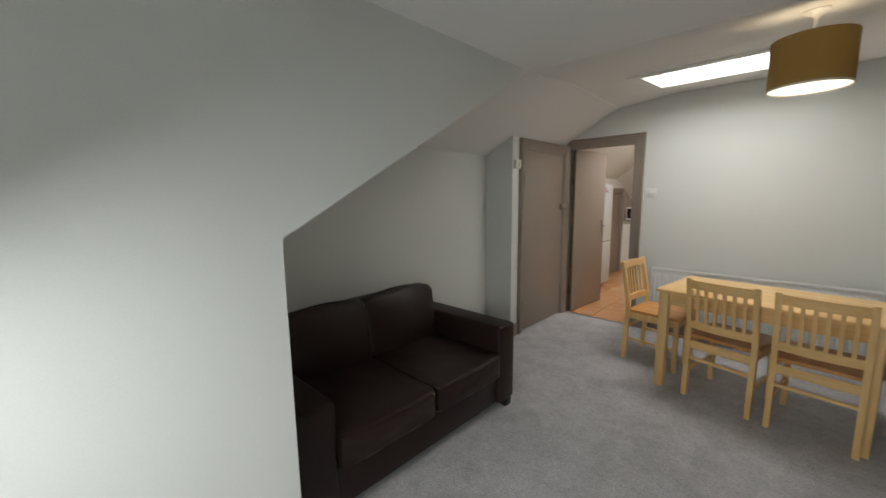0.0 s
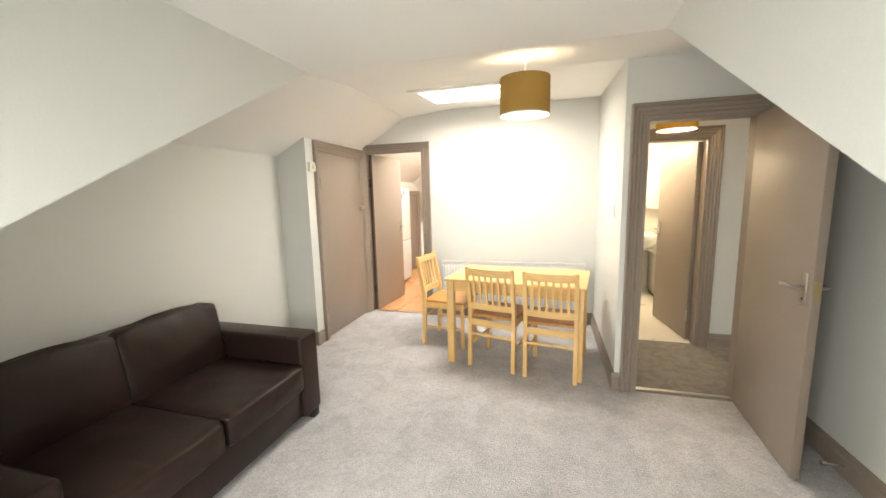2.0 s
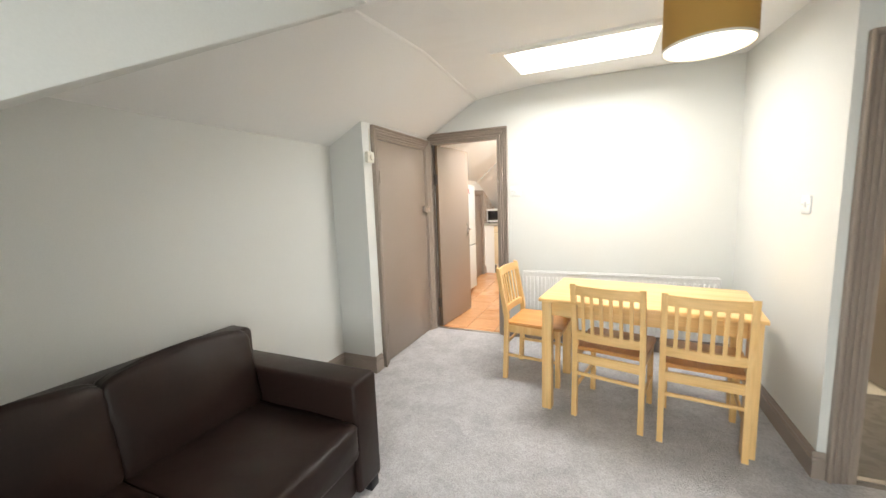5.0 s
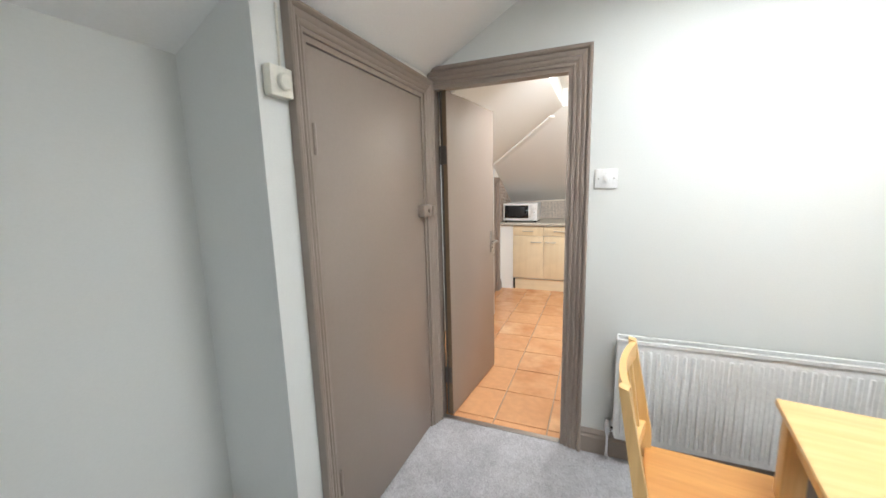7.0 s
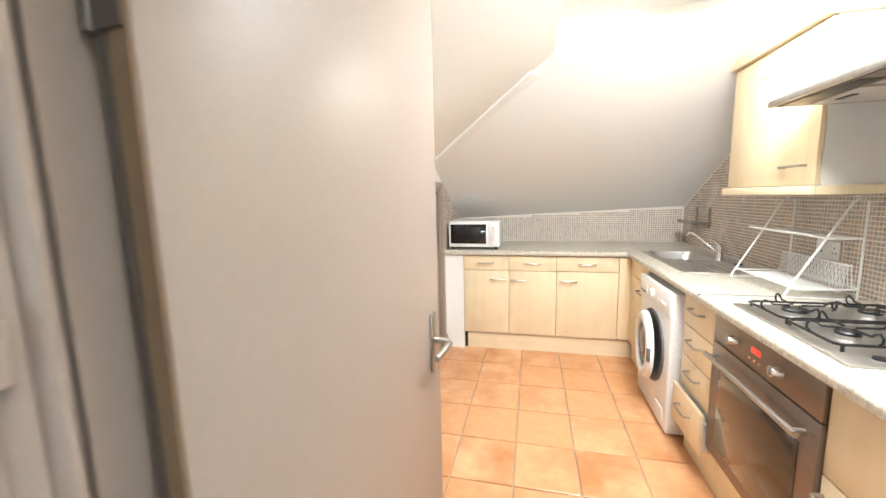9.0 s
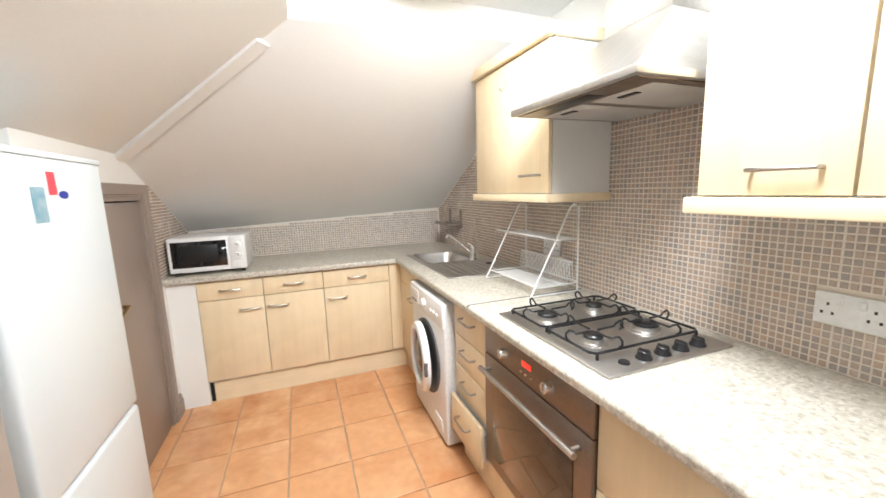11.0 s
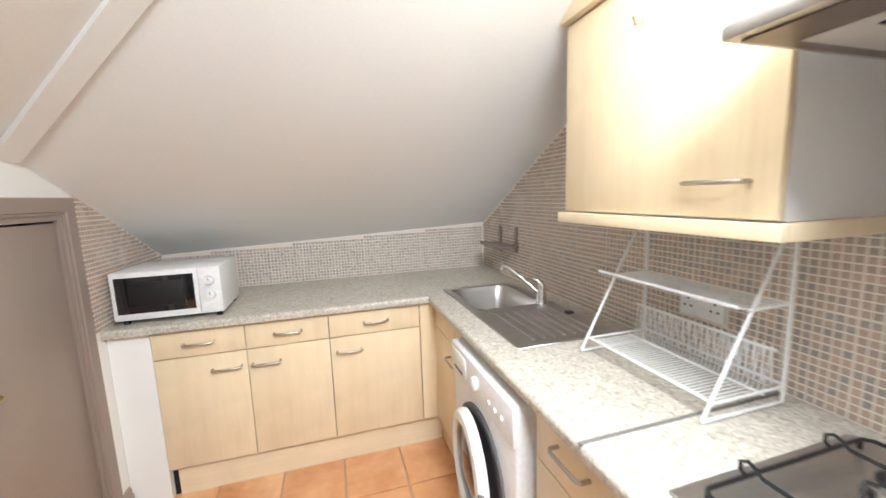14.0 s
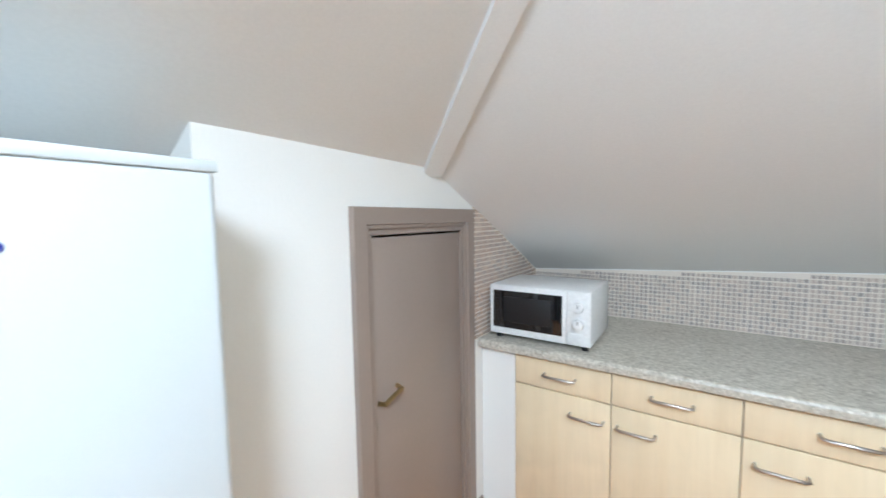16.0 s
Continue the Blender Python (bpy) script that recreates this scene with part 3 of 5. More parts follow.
# skylight
lightwell = thing("skylight", (1.06, -1.06, 2.27), "white framed skylight letting in bright overcast daylight", "skylight", kind="structure")
za, zb = ceil_z(-1.06) - 2.27, ceil_z(-0.50) - 2.27
shaft = bmesh.new()
prism(shaft, [(0, za), (0, 0.22), (0.56, 0.26), (0.56, zb)], "x", -0.02, 0.004)
prism(shaft, [(0, za), (0, 0.22), (0.56, 0.26), (0.56, zb)], "x", 0.876, 0.90)
prism(shaft, [(-0.02, za), (0.004, za), (0.004, 0.22), (-0.02, 0.22)], "x", 0.004, 0.876)
prism(shaft, [(0.556, zb), (0.58, zb), (0.58, 0.26), (0.556, 0.26)], "x", 0.004, 0.876)
part("shaft", shaft, WHITEP, lightwell, smooth=False)
trim = bmesh.new()
for u0, u1 in ((-0.07, 0.0), (0.56, 0.62)):
    prism(trim, [(u0, ceil_z(-1.06 + u0) - 2.27 - 0.016), (u1, ceil_z(-1.06 + u1) - 2.27 - 0.016), (u1, ceil_z(-1.06 + u1) - 2.27 + 0.01), (u0, ceil_z(-1.06 + u0) - 2.27 + 0.01)], "x", -0.07, 0.95)
for x0, x1 in ((-0.07, 0.0), (0.88, 0.95)):
    prism(trim, [(0, za - 0.016), (0.56, zb - 0.016), (0.56, zb + 0.01), (0, za + 0.01)], "x", x0, x1)
part("frame", trim, WHITEP, lightwell, "white moulded skylight frame", smooth=False)
pane = part("pane", prism(bmesh.new(), [(0.004, za + 0.045), (0.556, zb + 0.045), (0.556, zb + 0.051), (0.004, za + 0.051)], "x", 0.004, 0.876), SKYPANE, lightwell, smooth=False)
pane.visible_shadow = False


structure("backdrop_sky", boxes((1.067, 1.933, -1.053, -0.507, 2.40, 2.405)), SKYWHITE, "plain overcast white sky above the skylight", "sky")

# ---- hall and bathroom seen through the hall doorway ----
structure("floor_hall", boxes((2.70, 4.22, -1.27, -0.34, -0.10, 0.0)), HALLCARPET, "brown-grey hall carpet", "floor")
structure("floor_hall_threshold", boxes((2.727, 3.365, -1.39, -1.27, -0.09, 0.001)), HALLCARPET, "brown-grey hall carpet in the doorway", "floor")
wall("wall_hall_end", "y", -1.27, 1.72, 4.20, 4.32, 2.30, label="pale painted hall end wall")
wall("wall_bathroom", "x", 2.70, 4.20, -0.40, -0.28, 2.30, [(2.79, 3.44, 0, 1.855)], label="pale hall wall with the bathroom doorway")
structure("ceiling_hall", boxes((2.70, 4.32, -1.30, 1.72, 2.26, 2.36)), CEILP, "off-white hall ceiling", "ceiling")
architrave("bathroom_door_frame", "x", 2.79, 3.44, 1.855, -0.40, -1, w=0.085)
lining("bathroom_door_lining", "x", 2.79, 3.44, 1.855, -0.40, -0.28)
door_leaf("door_4", (3.402, -0.285, 0), 98, 0.74, 1.83, "flush taupe painted bathroom door standing open")
skirting("baseboard", [("x", 3.53, 4.2, -0.40, -1)])
structure("floor_bathroom", boxes((2.735, 4.20, -0.34, 1.62, -0.10, 0.002)), BATHTILE, "pale cream bathroom floor tiles", "floor")
wall("wall_bathroom_left", "y", -0.28, 1.62, 2.62, 2.735, 2.30, mat=BATHTILE, label="cream tiled bathroom side wall")
wall("wall_bathroom_back", "x", 2.62, 4.32, 1.60, 1.72, 2.30, mat=BATHTILE, label="cream tiled bathroom back wall")


def pendant(name, at, top, label):
    """A drum shade on a cord from a ceiling rose."""
    ob = thing(name, (at[0], at[1], 0), label, "pendant lamp")
    z, r, h = at[2], 0.137, 0.20
    bm = bmesh.new()
    lathe(bm, [(r - 0.002, z), (r, z), (r, z + h), (r - 0.002, z + h), (r - 0.002, z)], 48)
    part("shade", bm, SHADE, ob, "mustard-brown fabric drum shade")
    bm = bmesh.new()
    lathe(bm, [(r + 0.001, z - 0.002), (r + 0.001, z + 0.006), (r - 0.004, z + 0.006), (r - 0.004, z - 0.002), (r + 0.001, z - 0.002)], 48)
    part("rim", bm, CREAM, ob, "pale lower rim of the shade")
    part("diffuser", lathe(bmesh.new(), [(r - 0.006, z + 0.004), (r - 0.006, z + 0.007)], 40), DIFFUSER, ob, "glowing white diffuser disc")
    bm = bmesh.new()
    for a in (0, 120, 240):
        tube(bm, [(0, 0, z + h - 0.03), (r * math.cos(radians(a)), r * math.sin(radians(a)), z + h - 0.01)], 0.003, 6)
    part("spider", bm, WIRE, ob)
    part("cord", tube(bmesh.new(), [(0, 0, z + h - 0.06), (0, 0, top - 0.02)], 0.006, 8), PLASTIC, ob, "white lamp cord")
    part("lamp_holder", lathe(bmesh.new(), [(0.012, z + h - 0.02), (0.02, z + h - 0.04), (0.02, z + h - 0.10), (0.014, z + h - 0.11)], 16), PLASTIC, ob)
    part("ceiling_rose", lathe(bmesh.new(), [(0.045, top), (0.042, top - 0.012), (0.015, top - 0.026), (0.006, top - 0.04)], 24), PLASTIC, ob)
    return ob


pendant("pendant_lamp", (1.99, -1.93, 1.845), ceil_z(-1.93), "mustard drum pendant lamp lit over the living room")
pendant("hall_pendant_lamp", (3.05, -0.85, 1.862), 2.26, "mustard drum pendant lamp lit in the hall")

# bathroom pieces
bas = thing("wash_basin", (3.25, 1.30, 0), "white pedestal wash basin with chrome taps", "basin")
bm = bmesh.new()
rows = []
for a, b, z in ((0.10, 0.10, 0.64), (0.19, 0.17, 0.70), (0.24, 0.215, 0.77), (0.25, 0.225, 0.83), (0.245, 0.22, 0.842), (0.205, 0.17, 0.838), (0.16, 0.12, 0.75), (0.05, 0.04, 0.72)):
    rows.append([bm.verts.new((a * math.copysign(abs(math.cos(k * math.pi / 16)) ** 0.7, math.cos(k * math.pi / 16)), b * math.copysign(abs(math.sin(k * math.pi / 16)) ** 0.7, math.sin(k * math.pi / 16)), z)) for k in range(32)])
for a, b in zip(rows, rows[1:]):
    for k in range(32):
        bm.faces.new((a[k], a[(k + 1) % 32], b[(k + 1) % 32], b[k]))
bm.faces.new(rows[-1])
bm.faces.new(rows[0][::-1])
part("bowl", bm, CERAMIC, bas)
part("back_ledge", boxes((-0.245, 0.245, 0.15, 0.298, 0.77, 0.85), bevel=0.015), CERAMIC, bas)
part("pedestal", lathe(bmesh.new(), [(0.115, 0.002), (0.10, 0.05), (0.08, 0.20), (0.075, 0.5), (0.10, 0.66)], 24, (0, 0.09, 0)), CERAMIC, bas)
for x in (-0.09, 0.09):
    tap = part("tap", tube(bmesh.new(), [(x, 0.20, 0.849), (x, 0.20, 0.90), (x, 0.16, 0.905), (x, 0.13, 0.885)], 0.012, 10), CHROME, bas, "chrome basin tap")
    part("tap_head", tube(bmesh.new(), [(x - 0.025, 0.20, 0.915), (x + 0.025, 0.20, 0.915)], 0.009, 8), CHROME, tap)
cab = thing("wall_cabinet", (3.39, 1.44, 1.17), "white bathroom wall cabinet above the basin", "cabinet")
part("body", boxes((0, 0.42, 0.019, 0.158, 0, 0.62), bevel=0.004), CARCASS, cab)
for x in (0.004, 0.212):
    part("door", boxes((x, x + 0.204, 0.0, 0.018, 0.005, 0.615), bevel=0.003), PLASTIC, cab)
tub = thing("bath_panel", (3.45, 0.80, 0), "white bath with a plain side panel", "bath")
part("panel", boxes((0.02, 0.74, 0.0, 0.795, 0.06, 0.56), bevel=0.006), CERAMIC, tub)
part("rim", boxes((0.0, 0.745, -0.01, 0.797, 0.56, 0.60), bevel=0.014, seg=3), CERAMIC, tub)
part("plinth", boxes((0.045, 0.74, 0.01, 0.795, 0.002, 0.06)), GREYRUB, tub, "dark recessed plinth")


# ---- living room things ----
def cushion(bm, x0, x1, y0, y1, z0, z1, puff=0.03, lean=0.0, n=15, e=11, taper=0.0):
    """A padded block, swollen in the middle of its faces, leaning in x and thinning with height."""
    k = len(bm.verts)
    vs = bmesh.ops.create_cube(bm, size=2)["verts"]
    es = list({e for v in vs for e in v.link_edges})
    bmesh.ops.subdivide_edges(bm, edges=es, cuts=n, use_grid_fill=True)
    bm.verts.ensure_lookup_table()
    hx, hy, hz = (x1 - x0) / 2, (y1 - y0) / 2, (z1 - z0) / 2
    for v in bm.verts[k:] if k else bm.verts:
        a, b, c = v.co
        r = (abs(a) ** e + abs(b) ** e + abs(c) ** e) ** (1 / e)
        a, b, c = a / r, b / r, c / r
        bulge = (1 - b * b) * (1 - c * c), (1 - a * a) * (1 - c * c), (1 - a * a) * (1 - b * b)
        w = noise.noise(Vector((a * 2 + y0 * 7, b * 3, c * 2))) * 0.004
        rim = max(abs(b), abs(c)) ** 6
        w += rim * noise.noise(Vector((a * 3, b * 9 + y0 * 5, c * 9))) * 0.004
        v.co = ((x0 + x1) / 2 + hx * a * (1 - taper * (c + 1) / 2) + (puff * a * bulge[0]) + w + lean * c, (y0 + y1) / 2 + hy * b + puff * 0.3 * b * bulge[1], (z0 + z1) / 2 + hz * c + puff * c * bulge[2] + w)
    return bm


sofa = thing("sofa", (-0.22, -3.65, 0), "dark brown leather two-seat sofa on short black feet", "sofa")
part("base", boxes((0.03, 0.90, 0.165, 1.335, 0.07, 0.27), bevel=0.015), LEATHER, sofa)
part("back_frame", boxes((0.0, 0.16, 0.02, 1.48, 0.08, 0.72), bevel=0.03, seg=3), LEATHER, sofa)
for y0, y1 in ((0.0, 0.17), (1.33, 1.50)):
    part("armrest", boxes((0.02, 0.92, y0, y1, 0.06, 0.582), bevel=0.02, seg=3), LEATHER, sofa)
for y0, y1 in ((0.172, 0.749), (0.751, 1.328)):
    part("seat_cushion", cushion(bmesh.new(), 0.20, 0.945, y0, y1, 0.262, 0.418, 0.012, e=18), LEATHER, sofa)
    part("back_cushion", cushion(bmesh.new(), 0.16, 0.375, y0 - 0.004, y1 + 0.004, 0.40, 0.768, 0.034, 0.0, e=14, taper=0.60), LEATHER, sofa)
for x, y in ((0.875, 0.04), (0.875, 1.46), (0.07, 0.05), (0.07, 1.45)):
    part("foot", boxes((x - 0.03, x + 0.03, y - 0.03, y + 0.03, 0.0, 0.065), bevel=0.004), BLACK, sofa, "short black block foot")


def dining_chair():
    """Slatted pine chair; it faces +y, its back legs near y 0."""
    ob = thing("dining_chair", (0, 0, 0), "light pine dining chair with a slatted back", "chair", group="chairs round the table")
    for sx in (-1, 1):
        bm = bmesh.new()
        prism(bm, [(-0.030, 0.0), (0.002, 0.0), (0.022, 0.40), (0.020, 0.50), (-0.046, 0.838), (-0.071, 0.845), (-0.069, 0.825), (-0.014, 0.48), (-0.014, 0.38)], "x", sx * 0.185 - 0.015, sx * 0.185 + 0.015)
        part("back_leg", bm, PINE, ob)
        part("front_leg", boxes((sx * 0.175 - 0.016, sx * 0.175 + 0.016, 0.36, 0.392, 0, 0.42), bevel=0.003), PINE, ob)
        part("side_rail", boxes((sx * 0.18 - 0.010, sx * 0.18 + 0.010, 0.012, 0.362, 0.365, 0.42), bevel=0.002), PINE, ob)
        part("side_stretcher", boxes((sx * 0.18 - 0.008, sx * 0.18 + 0.008, 0.005, 0.362, 0.175, 0.195), bevel=0.002), PINE, ob)

    def rail(name, y, z0, z1, bow):
        bm = bmesh.new()
        pts = []
        for k in range(9):
            u = k / 8 * 2 - 1
            pts.append((u * 0.172, y - bow * (1 - u * u)))
        prism(bm, [(x, yy - 0.010) for x, yy in pts] + [(x, yy + 0.010) for x, yy in reversed(pts)], "z", z0, z1)
        part(name, bm, PINEX, ob)
    rail("top_rail", -0.052, 0.777, 0.835, 0.022)
    rail("lower_rail", -0.010, 0.495, 0.545, 0.016)
    for k in range(6):
        x = -0.130 + 0.052 * k
        bow = 1 - (x / 0.172) ** 2
        bm = bmesh.new()
        y0, y1 = -0.016 - 0.016 * bow, -0.050 - 0.022 * bow
        prism(bm, [(y0 - 0.006, 0.535), (y0 + 0.006, 0.535), (y1 + 0.006, 0.783), (y1 - 0.006, 0.783)], "x", x - 0.0095, x + 0.0095)
        part("slat", bm, PINE, ob)
    part("back_stretcher", boxes((-0.172, 0.172, -0.008, 0.010, 0.345, 0.40), bevel=0.003), PINEX, ob)
    part("back_stretcher", boxes((-0.172, 0.172, -0.014, 0.002, 0.265, 0.285), bevel=0.003), PINEX, ob)
    part("front_rail", boxes((-0.16, 0.16, 0.365, 0.387, 0.365, 0.42), bevel=0.002), PINEX, ob)
    bm = bmesh.new()
    prism(bm, [(-0.19, 0.0), (0.19, 0.0), (0.205, 0.36), (0.195, 0.41), (-0.195, 0.41), (-0.205, 0.36)], "z", 0.421, 0.443)
    bmesh.ops.bevel(bm, geom=[e for e in bm.edges if abs(e.verts[0].co.z - e.verts[1].co.z) < 1e-5], offset=0.006, segments=2, affect="EDGES")
    part("seat", bm, PINED, ob)
    return ob


chair = dining_chair()
chair.matrix_basis = pose(1.70, -1.255, 0, 0, 0, -13)
copy_thing(chair, pose(2.155, -1.345, 0, 0, 0, -8))
tagged(copy_thing(chair, pose(1.03, -0.70, 0, 0, 0, -97)), "light pine dining chair drawn up at the table's end")

table = thing("dining_table", (1.892, -0.985, 0), "light pine dining table with square legs", "table", rz=-7.5)
bm = boxes((-0.555, 0.555, -0.33, 0.33, 0.712, 0.735), bevel=0.008)
part("tabletop", bm, PINEX, table)
for sx in (-1, 1):
    for sy in (-1, 1):
        part("leg", boxes((sx * 0.51 - 0.03, sx * 0.51 + 0.03, sy * 0.275 - 0.03, sy * 0.275 + 0.03, 0, 0.712), bevel=0.005), PINE, table)
    part("apron", boxes((sx * 0.505 - 0.011, sx * 0.505 + 0.011, -0.245, 0.245, 0.62, 0.712), bevel=0.002), PINEX, table)
for sy in (-1, 1):
    part("apron", boxes((-0.48, 0.48, sy * 0.27 - 0.011, sy * 0.27 + 0.011, 0.62, 0.712), bevel=0.002), PINEX, table)

rad = thing("radiator", (0.975, -0.015, 0.16), "white ribbed panel radiator on the far wall", "radiator")
front = part("front_panel", boxes((0, 1.52, -0.085, -0.07, 0, 0.50), bevel=0.006), PLASTIC, rad)
for k in range(44):
    part("rib", boxes((0.02 + k * 0.0340, 0.038 + k * 0.0340, -0.094, -0.084, 0.03, 0.47), bevel=0.004, seg=1), PLASTIC, front)
part("back_panel", boxes((0, 1.52, -0.03, -0.018, 0, 0.50), bevel=0.005), PLASTIC, rad)
part("top_grille", boxes((-0.004, 1.524, -0.09, -0.075, 0.50, 0.515), (-0.004, 1.524, -0.03, -0.016, 0.50, 0.515), *[(0.05 + k * 0.355, 0.07 + k * 0.355, -0.075, -0.03, 0.47, 0.478) for k in range(5)]), PLASTIC, rad)
part("side_cover", boxes((-0.006, 0.0, -0.09, -0.015, 0.02, 0.51)), PLASTIC, rad)
part("side_cover", boxes((1.52, 1.526, -0.09, -0.015, 0.02, 0.51)), PLASTIC, rad)
bm = bmesh.new()
tube(bm, [(-0.03, -0.05, -0.14), (-0.03, -0.05, 0.02), (0.0, -0.05, 0.04)], 0.008, 8)
lathe(bm, [(0.014, -0.03), (0.017, 0.0), (0.014, 0.05)], 14, (-0.03, -0.05, 0.03))
part("valve", bm, CHROME, rad, "chrome radiator valve and pipe")
for x in (0.2, 1.28):
    part("wall_bracket", boxes((x, x + 0.04, -0.018, 0.0145, 0.1, 0.4)), PLASTIC, rad)


def switch(name, at, rz, label, w=0.09):
    """A rocker light switch; its plate stands on the plane y 0, facing -y."""
    ob = thing(name, at, label, "light switch", rz)
    part("plate", boxes((-w / 2, w / 2, -0.009, 0.0, -0.045, 0.045), bevel=0.003), PLASTIC, ob)
    part("rocker", boxes((-0.010, 0.010, -0.016, -0.008, -0.015, 0.015), bevel=0.003), PLASTIC, ob)
    for sx in (-1, 1):
        part("screw", lathe(bmesh.new(), [(0.004, 0.0), (0.004, 0.0016)], 10, (sx * 0.033, -0.0103, 0), "Y"), SATIN, ob)
    return ob


switch("light_switch", (0.893, 0, 1.415), 0, "white single rocker light switch beside the kitchen doorway", 0.098)
switch("light_switch", (2.60, -1.10, 1.27), -90, "white single rocker light switch beside the hall doorway")
th = thing("thermostat", (0.0, -1.078, 1.70), "cream room thermostat with a round dial", "thermostat", rz=90)
part("case", boxes((-0.042, 0.042, -0.030, 0.0, -0.042, 0.042), bevel=0.006), CREAM, th)
part("dial", lathe(bmesh.new(), [(0.024, 0.0), (0.024, -0.010), (0.020, -0.014)], 28, (0.004, -0.030, 0), "Y"), CREAM, th)
structure("thermostat_cable", tube(bmesh.new(), [(0.004, -1.055, 1.742), (0.004, -1.052, 1.92)], 0.004, 6), CREAM, "cream thermostat cable", "cable", smooth=True)


def socket(at, rz, label):
    ob = thing("double_socket", at, label, "socket", rz)
    part("plate", boxes((-0.074, 0.074, -0.010, 0.0, -0.043, 0.043), bevel=0.003), PLASTIC, ob)
    for sx in (-1, 1):
        part("rocker", boxes((sx * 0.022 - 0.007, sx * 0.022 + 0.007, -0.014, -0.009, 0.012, 0.034), bevel=0.002), PLASTIC, ob)
        for dx, dz in ((0, 0.012), (-0.011, -0.012), (0.011, -0.012)):
            part("pin_hole", boxes((sx * 0.045 + dx - 0.003, sx * 0.045 + dx + 0.003, -0.0106, -0.0098, dz - 0.004, dz + 0.004)), BLACK, ob)


socket((3.56, -2.50, 0.255), -90, "white double socket low on the wall behind the hall door")


# ---- kitchen: walls, slopes, ceiling; laid out from its own corner, which KITCHEN then sets into the flat ----
KITCHEN = Vector((0.04, 0.13, 0))
before = set(scene.objects)
KX, KY = 1.75, 3.62
structure("floor_kitchen", boxes((-0.76, 1.87, -0.10, 3.74, -0.10, -0.008)), GROUT, "grouted kitchen floor under terracotta tiles", "floor")
wall("wall_kitchen_right", "y", -0.02, 3.74, KX, KX + 0.12, 2.42, mat=WHITEP, label="white kitchen wall with mosaic splashback")
wall("wall_kitchen_back", "x", -0.52, KX, KY, KY + 0.12, 1.34, mat=WHITEP, label="low white kitchen wall behind the worktop")
wall("wall_kitchen_left", "y", 1.74, 3.74, -0.52, -0.40, 1.75, [(2.205, 2.765, 0, 1.435)], mat=WHITEP, label="white kitchen wall with a low cupboard door")
wall("wall_niche", "y", -0.02, 1.84, -0.76, -0.66, 1.62, mat=WHITEP, label="white niche wall behind the fridge")
wall("wall_niche_end", "x", -0.66, -0.52, 1.74, 1.84, 1.70, mat=WHITEP, label="white niche end wall beside the fridge")
A, B, C, D, E_ = (-0.43, 3.65, 1.137), (1.78, 3.65, 1.235), (1.78, 1.85, 2.15), (0.47, 1.85, 2.13), (-0.43, 2.575, 1.635)
back = [[A, B, C, D], [A, D, E_]]
structure("roof_slope_kitchen_back", slab(back, 0.12), CEILP, "off-white sloping ceiling over the back worktop", "ceiling", smooth=True)
structure("roof_slope_kitchen_left", slab([[(-0.43, 1.70, 1.645), (-0.43, 1.86, 1.645), E_, D, (0.47, 1.70, 2.13)], [(-0.70, -0.03, 1.50), (-0.70, 1.86, 1.50), (-0.43, 1.86, 1.645), (-0.43, 1.70, 1.645), (-0.43, -0.03, 1.645)],
                                           [(-0.43, -0.03, 1.645), (-0.43, 1.70, 1.645), (0.47, 1.70, 2.13), (0.47, -0.03, 2.13)]], 0.12), CEILP,
          "off-white sloping ceiling beside the kitchen door", "ceiling")
structure("ceiling_kitchen", boxes((0.40, 0.65, -0.03, 1.97, 2.29, 2.40), (1.25, 1.80, -0.03, 1.97, 2.29, 2.40), (0.65, 1.25, -0.03, 0.29, 2.29, 2.40), (0.65, 1.25, 0.89, 1.97, 2.29, 2.40)), CEILP, "flat off-white kitchen ceiling", "ceiling")
upstand = boxes((0.45, 0.468, -0.02, 1.872, 2.131, 2.29))
prism(upstand, [(0.468, 2.134), (1.75, 2.152), (1.75, 2.29), (0.468, 2.29)], "y", 1.853, 1.872)
structure("ceiling_upstand", upstand, WHITEP, "white upstand where slopes meet the flat ceiling", "trim")
hip = bmesh.new()
ha, hb = Vector((-0.405, 2.552, 1.640)), Vector((0.36, 1.935, 2.072))
d = (hb - ha).normalized()
s = d.cross(Vector((0, 0, 1))).normalized()
u = s.cross(d)
for w0, w1 in ((-0.035, 0.035),):
    ring = [[p + s * w0 - u * 0.0, p + s * w1 - u * 0.0, p + s * w1 - u * 0.024, p + s * w0 - u * 0.024] for p in (ha, hb)]
    vs = [[hip.verts.new(q) for q in r] for r in ring]
    for k in range(4):
        hip.faces.new((vs[0][k], vs[0][(k + 1) % 4], vs[1][(k + 1) % 4], vs[1][k]))
    hip.faces.new(vs[0])
    hip.faces.new(vs[1][::-1])
structure("hip_cover_strip", hip, CEILP, "painted cover strip along the roof hip", "trim")
architrave("store_door_frame", "y", 2.205, 2.765, 1.435, -0.40, 1, w=0.068, label="plain taupe painted door surround", plain=True)
lining("store_door_lining", "y", 2.205, 2.765, 1.435, -0.52, -0.40)
store = door_leaf("door_5", (-0.425, 2.228, 0), 90, 0.515, 1.407, "low flush taupe store door with a brass pull", handles=False, hinges=False)
bm = bmesh.new()
tube(bm, [(0.012, -0.022, 0.872), (0.017, -0.046, 0.873), (0.096, -0.049, 0.898), (0.10, -0.022, 0.90)], 0.008, 8)
part("pull_handle", bm, BRASS, store, "brass bow pull handle")
